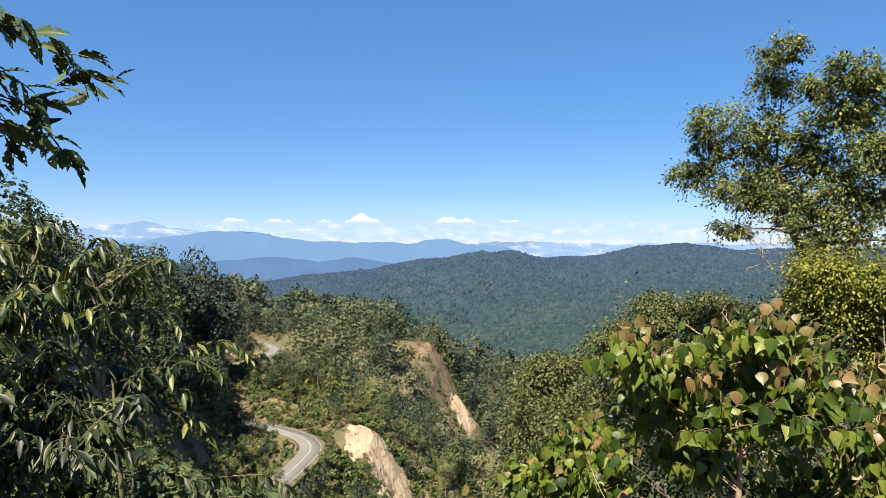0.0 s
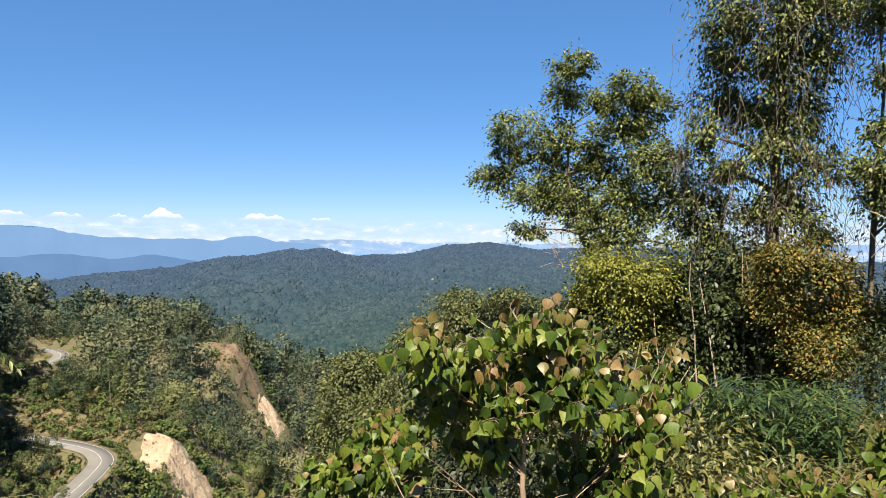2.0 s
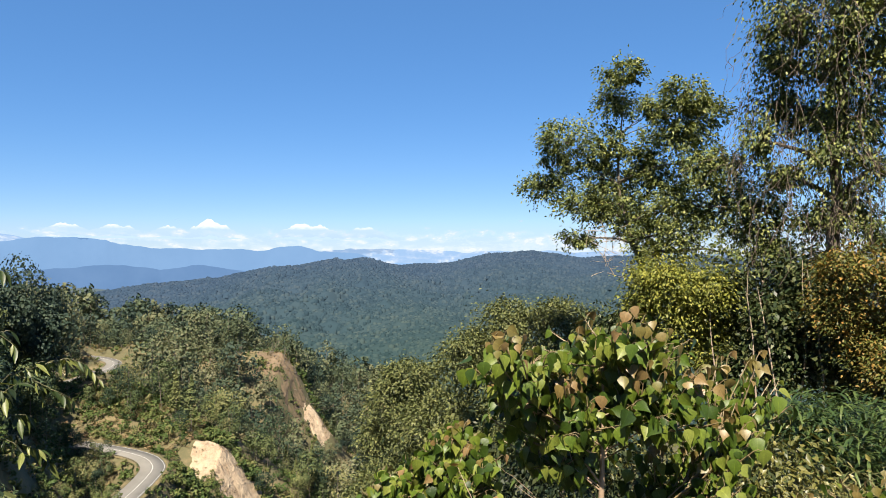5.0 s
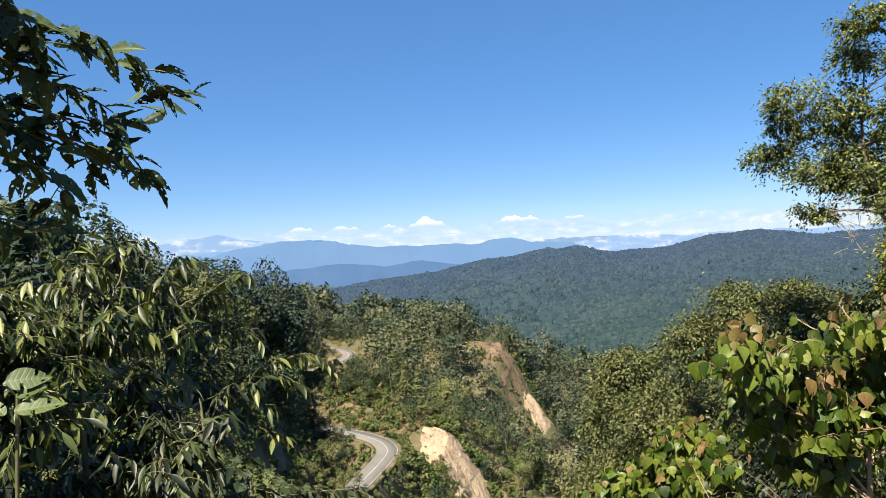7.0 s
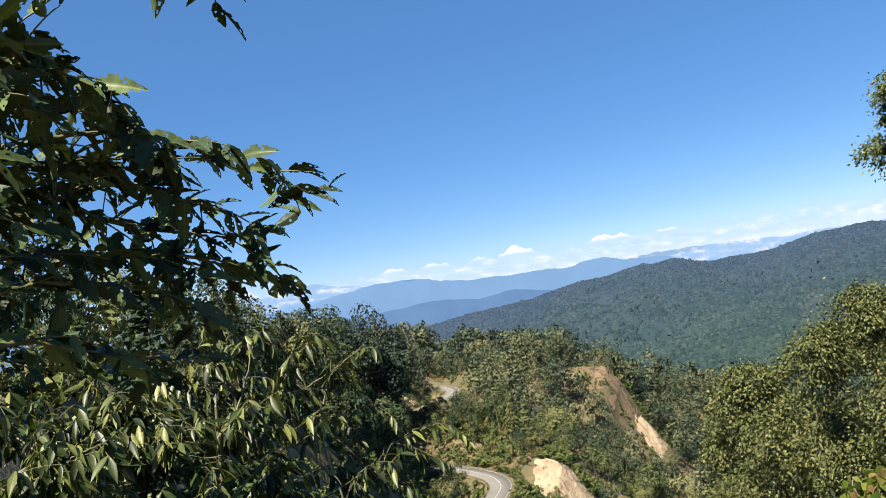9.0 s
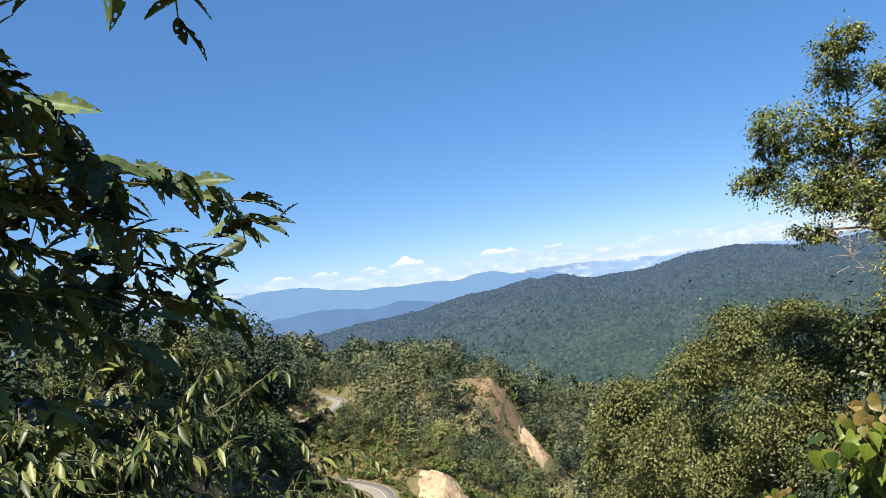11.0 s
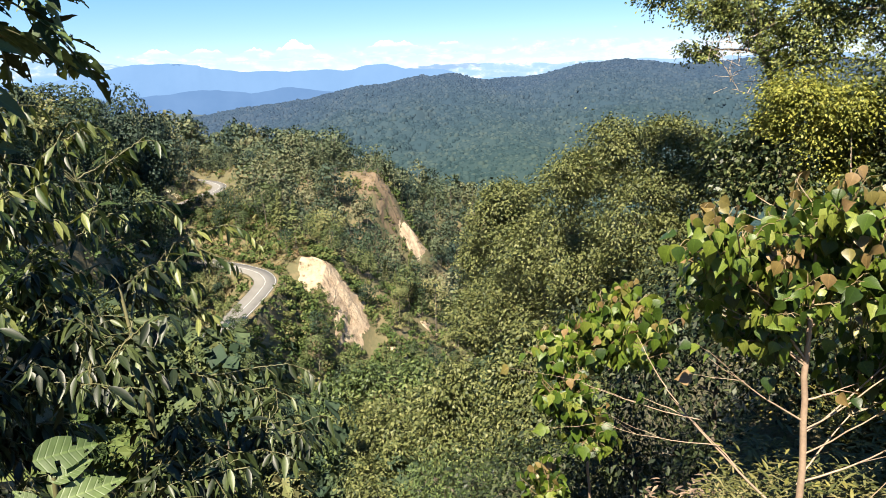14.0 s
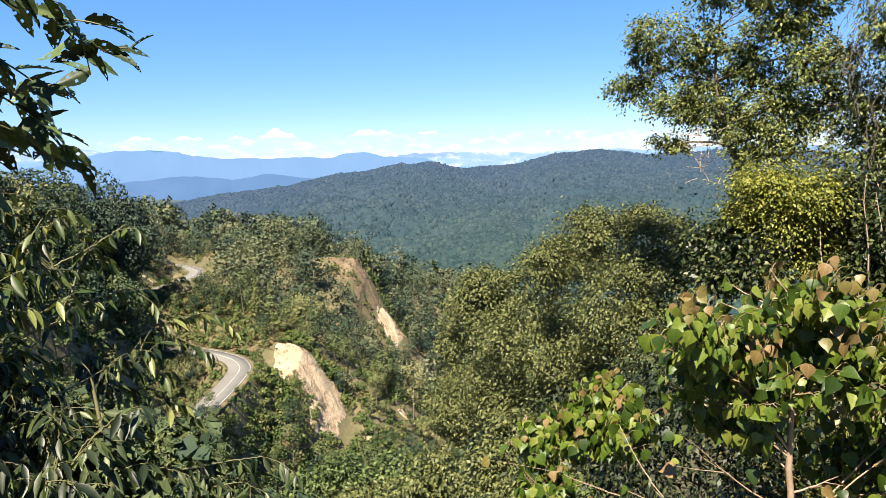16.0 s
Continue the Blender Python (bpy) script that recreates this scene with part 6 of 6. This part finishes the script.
def sprayed_tree(name, label, trunk, r0, lines, r, gap, side_gap, side_len, droop, shapes, size, mat, seed, single, jitter=0.3, hearts=()):
    """A small tree: trunk, boughs with their twigs, leaves of several shapes."""
    rng = np.random.default_rng(seed)
    trunk = np.array(trunk, float)
    base = trunk[0].copy()
    root = empty(name, base, label, "tree")
    t = np.linspace(0, len(trunk) - 1, 14)
    tr = np.stack([np.interp(t, np.arange(len(trunk)), trunk[:, c]) for c in range(3)], 1)
    child("trunk", mesh_from("trunk", *_shift(tube(tr, r0 * np.linspace(1, 0.3, 14), 8), base), M_TWIG, True), root)
    leaves = []
    for c in hearts:
        k = np.argmin(np.linalg.norm(tr - np.array(c), axis=1) + 1.5 * np.clip(tr[:, 2] - c[2] + 0.2, 0, None))
        way = curve_pts(tr[k], c, rng, 10, sag=0.06, wob=0.1)
        child("limb", mesh_from("limb", *_shift(tube(way, np.linspace(r * 1.3, r * 0.5, 10), 6), base), M_TWIG, True), root)
        tr = np.concatenate([tr, way[3:]])
    for line in lines:
        limbs, L, W, U = spray(rng, line, r, gap, side_gap, side_len, droop, jitter)
        start = np.array(line[0])
        if min(np.linalg.norm(start - np.array(q), axis=-1).min() for q in [tr] + [l[1:] for l in lines if l is not line]) > 0.02:
            k = np.argmin(np.linalg.norm(tr - start, axis=1) + 2.0 * np.clip(tr[:, 2] - start[2] + 0.15, 0, None))
            limbs.append(tube(curve_pts(tr[k], start, rng, 9, sag=0.05, wob=0.08), np.linspace(r * (0.5 if hearts else 1.5), r * (0.4 if hearts else 1.0), 9), 5))
        bough = child("bough", mesh_from("bough", *_shift(limbs[0], base), M_TWIG, True), root)
        if len(limbs) > 1:
            child("twig", mesh_from("twig", *_shift(join(limbs[1:]), base), M_TWIG, True), bough, kind="stuff")
        leaves.append((L, W, U))
    L, W, U = (np.concatenate([l[c] for l in leaves]) for c in range(3))
    rot, sz = frames_of(W, U), size * rng.uniform(0.55, 1.2, len(L))
    order = rng.permutation(len(L))
    for k, T in enumerate(shapes):
        mine = order[k::len(shapes)]
        n = single // len(shapes)
        leaf_objects(T, mat, root, base, rot[mine[:n]], L[mine[:n]], sz[mine[:n]])
        if len(mine) > n:
            v, f = stamp(*T, rot[mine[n:]], L[mine[n:]], sz[mine[n:]])
            child("foliage", mesh_from("foliage", v - base, f, mat, True, leaf=T), root, kind="stuff")
    return root, base, len(L)


# ---------------------------------------------------------------- the serrated-leaved tree beside the viewpoint
BOUGHS = [[(-1.64, 1.64, 2.15), (-1.6, 1.79, 2.29), (-1.49, 1.93, 2.33), (-1.45, 2.09, 2.34), (-1.38, 2.25, 2.33), (-1.32, 2.39, 2.28), (-1.26, 2.49, 2.23), (-1.19, 2.59, 2.19)],
          [(-1.49, 1.93, 2.33), (-1.53, 2.06, 2.25), (-1.5, 2.22, 2.2), (-1.44, 2.32, 2.19), (-1.41, 2.42, 2.16)],
          [(-1.64, 1.64, 2.15), (-1.63, 1.92, 2.21), (-1.61, 2.09, 2.16), (-1.54, 2.26, 2.12), (-1.44, 2.39, 2.09), (-1.38, 2.53, 2.11)],
          [(-1.71, 1.67, 2.04), (-1.63, 1.96, 2.07), (-1.56, 2.08, 2.05), (-1.46, 2.27, 2.04), (-1.42, 2.41, 1.99), (-1.38, 2.55, 1.97), (-1.38, 2.66, 1.96)],
          [(-1.56, 1.53, 2.29), (-1.45, 1.65, 2.42), (-1.42, 1.75, 2.42), (-1.44, 1.87, 2.42), (-1.43, 1.94, 2.43)],
          [(-1.43, 1.5, 2.62), (-1.35, 1.65, 2.67), (-1.27, 1.78, 2.69), (-1.19, 1.92, 2.71), (-1.15, 2.01, 2.67)],
          [(-1.75, 1.64, 1.95), (-1.61, 1.92, 2.0), (-1.51, 2.12, 1.96), (-1.48, 2.33, 1.89)],
          [(-1.76, 1.64, 1.85), (-1.66, 1.88, 1.87), (-1.59, 2.08, 1.8), (-1.52, 2.31, 1.75)],
          [(-1.58, 1.48, 2.17), (-1.45, 1.61, 2.36), (-1.49, 1.72, 2.35), (-1.47, 1.88, 2.36)],
          [(-1.7, 1.5, 2.0), (-1.6, 1.72, 2.2), (-1.6, 1.88, 2.27), (-1.56, 2.05, 2.3), (-1.48, 2.2, 2.29)],
          [(-1.53, 1.55, 2.32), (-1.48, 1.61, 2.39), (-1.44, 1.64, 2.45), (-1.43, 1.72, 2.46)],
          [(-1.49, 1.49, 2.37), (-1.43, 1.59, 2.45), (-1.43, 1.67, 2.42), (-1.42, 1.75, 2.43)],
          [(-1.66, 1.63, 2.12), (-1.61, 1.74, 2.16), (-1.62, 1.88, 2.16), (-1.55, 1.98, 2.22)]]
sprayed_tree("serrated_leaf_tree", "small tree with dark serrated insect-eaten leaves", [foot(-2.75, 1.2), (-2.75, 1.2, 0.8), (-2.6, 1.25, 1.5), (-2.4, 1.3, 2.2)], 0.05, BOUGHS, 0.008, 0.04, 0.075, (0.07, 0.18), 0.22, [eaten_leaf(3), eaten_leaf(8), eaten_leaf(9)], 0.104, M_CHERRY, 81, 300, 0.45)

# ---------------------------------------------------------------- drooping narrow-leaved trees down the slope
LANCE_LOBES = [(-2.55, 4.3, 1.3, 0.35, 0.2), (-2.35, 5.0, 1.1, 0.14, 0.1), (-2.05, 5.3, 0.75, 0.14, 0.1), (-2.75, 3.9, 1.25, 0.45, 0.25), (-2.6, 4.7, 0.8, 0.34, 0.24), (-2.95, 3.3, 1.35, 0.4, 0.26), (-2.75, 3.7, 0.95, 0.5, 0.22),
               (-3.3, 4.2, 1.4, 0.5, 0.3), (-3.4, 3.7, 1.0, 0.6, 0.35), (-2.1, 4.5, 1.25, 0.12, 0.1), (-3.3, 2.7, 1.15, 0.45, 0.3), (-3.0, 2.6, 0.75, 0.4, 0.3), (-3.6, 3.1, 0.7, 0.5, 0.4), (-2.9, 3.2, 0.4, 0.5, 0.35), (-3.23, 3.39, 1.52, 0.23, 0.15), (-3.23, 3.25, 1.76, 0.23, 0.15), (-2.97, 3.18, 1.22, 0.22, 0.15), (-2.57, 4.68, 1.71, 0.2, 0.16), (-2.43, 4.96, 1.59, 0.2, 0.15), (-2.3, 5.21, 1.41, 0.17, 0.14), (-2.63, 4.51, 1.44, 0.24, 0.17), (-2.49, 4.79, 1.3, 0.24, 0.16), (-2.76, 4.35, 1.66, 0.24, 0.19)]
LOW_LOBES = [(-1.35, 4.72, -0.2, 0.36, 0.22), (-1.76, 4.42, 0.02, 0.24, 0.16), (-1.93, 3.92, 0.6, 0.36, 0.26), (-1.86, 4.17, -0.19, 0.55, 0.25), (-2.3, 4.45, 0.6, 0.38, 0.3), (-2.2, 5.12, 0.7, 0.25, 0.25),
             (-2.7, 4.2, 0.3, 0.6, 0.4), (-2.4, 3.7, -0.3, 0.6, 0.4)]


LANCE_SHOOTS = [[(-2.12, 5.55, 0.81), (-1.91, 5.63, 0.87), (-1.72, 5.68, 0.92), (-1.62, 5.7, 0.87)], [(-2.05, 5.58, 0.84), (-1.85, 5.61, 0.74), (-1.73, 5.62, 0.66)], [(-2.49, 5.18, 1.34), (-2.28, 5.27, 1.44), (-2.09, 5.35, 1.57)], [(-2.47, 5.25, 1.05), (-2.23, 5.36, 1.13), (-2.01, 5.43, 1.14)], [(-2.37, 5.26, 0.42), (-2.08, 5.37, 0.45), (-1.81, 5.41, 0.34)], [(-2.59, 5.03, 0.76), (-2.36, 5.14, 0.82), (-2.16, 5.19, 0.73)], [(-2.39, 5.29, 0.57), (-2.2, 5.37, 0.61), (-1.91, 5.45, 0.57)]]
LOW_SHOOTS = [[(-1.92, 5.34, -0.07), (-1.64, 5.42, -0.07), (-1.38, 5.47, -0.06), (-1.21, 5.47, -0.13)], [(-1.92, 5.3, -0.17), (-1.68, 5.38, -0.14), (-1.5, 5.35, -0.29)], [(-1.75, 5.33, -0.2), (-1.49, 5.39, -0.2), (-1.31, 5.38, -0.3)], [(-2.16, 4.98, 0.06), (-1.91, 5.07, 0.08), (-1.74, 5.08, -0.01)]]


def shoots_in(lobes, per, seed):
    """Rising shoots that fan out of each lobe's heart."""
    rng = np.random.default_rng(seed)
    out = []
    for x, y, z, r, h in lobes:
        c = np.array((x, y, z))
        for k in range(max(2, int(per * (r / 0.4) ** 2))):
            d = unit(rng.normal(0, 1, 3) + (0.25, 0.1, 0.35))
            a, b = c + d * (0.1 * r, 0.1 * r, 0.1 * h) - (0.1, 0, 0.12), c + d * (r, r, h) * rng.uniform(0.45, 0.95)
            out.append([tuple(a), tuple((a + b) / 2 + (0, 0, 0.03)), tuple(b)])
    return out


for label, trunk, lobes, more, mat, seed, per in (("young tree with narrow glossy drooping green leaves", [foot(-2.62, 4.2), (-2.6, 4.2, -0.2), (-2.6, 4.15, 0.8), (-2.6, 4.2, 1.4)], LANCE_LOBES, LANCE_SHOOTS, M_LANCE, 83, 19),
                                            ("young tree with narrow drooping leaves, shade painted into them", [foot(-2.0, 4.6), (-2.0, 4.6, -0.6), (-2.0, 4.5, 0.2), (-2.1, 4.6, 0.8)], LOW_LOBES, LOW_SHOOTS, M_SHADELANCE, 84, 22)):
    sprayed_tree("drooping_leaf_tree", label, trunk, 0.03, more + shoots_in(lobes, per, seed), 0.006, 0.036, 0.14, (0.08, 0.2), 1.2, [LANCE], 0.122, mat, seed, 280, 0.4, [l[:3] for l in lobes])

# ---------------------------------------------------------------- broad-leaved weed close to the viewpoint
rng = np.random.default_rng(82)
weed_foot = np.array(foot(-1.05, 1.4))
weed = empty("broad_leaf_weed", weed_foot, "weed with a few large veined insect-eaten leaves", "plant")
top = np.array((-0.99, 1.395, 1.416))
child("stem", mesh_from("stem", *_shift(tube(curve_pts(weed_foot, top, rng, 14, wob=0.03), np.linspace(0.007, 0.003, 14), 6), weed_foot), M_TWIG, True), weed)
M_WEED = foliage("broad_weed_leaf", [(0.0, (0.08, 0.13, 0.025)), (1.0, (0.16, 0.22, 0.055))], 0.5, 0.3, vein=26.0, deep=0.48, rib_tone=0.32, relief=0.2)
joints = np.array([(-1.012, 1.395, 1.438), (-0.988, 1.38, 1.388), (-0.991, 1.391, 1.41), (-0.998, 1.372, 1.383), (-1.002, 1.366, 1.377)])
ways = np.array([(0.064, 0.032, 0.002), (0.072, 0.038, 0.008), (0.038, 0.027, 0.015), (-0.03, 0.0, 0.03), (-0.026, -0.016, -0.002)])
ups = np.array([(0.1, -0.85, 0.5), (-0.1, -0.8, 0.6), (-0.2, -0.7, 0.6), (0.1, -0.6, 0.7), (0.0, -0.5, 0.8)])
broad = (1.45, 1.0, 1.3, 1.2, 1.0)
T2 = eaten_leaf(2, 0.012)
me = mesh_from("leaf", *T2, M_WEED, True, leaf=T2)
for q, wy, up, s, wd in zip(joints, ways, ups, np.linalg.norm(ways, axis=1), broad):
    r = frames_of(wy[None], up[None])[0]
    q = q - weed_foot
    child("leaf", me, weed, m=Matrix([[*(r[i] * s * np.array((wd, 1, 0.6))), q[i]] for i in range(3)] + [[0, 0, 0, 1]]))
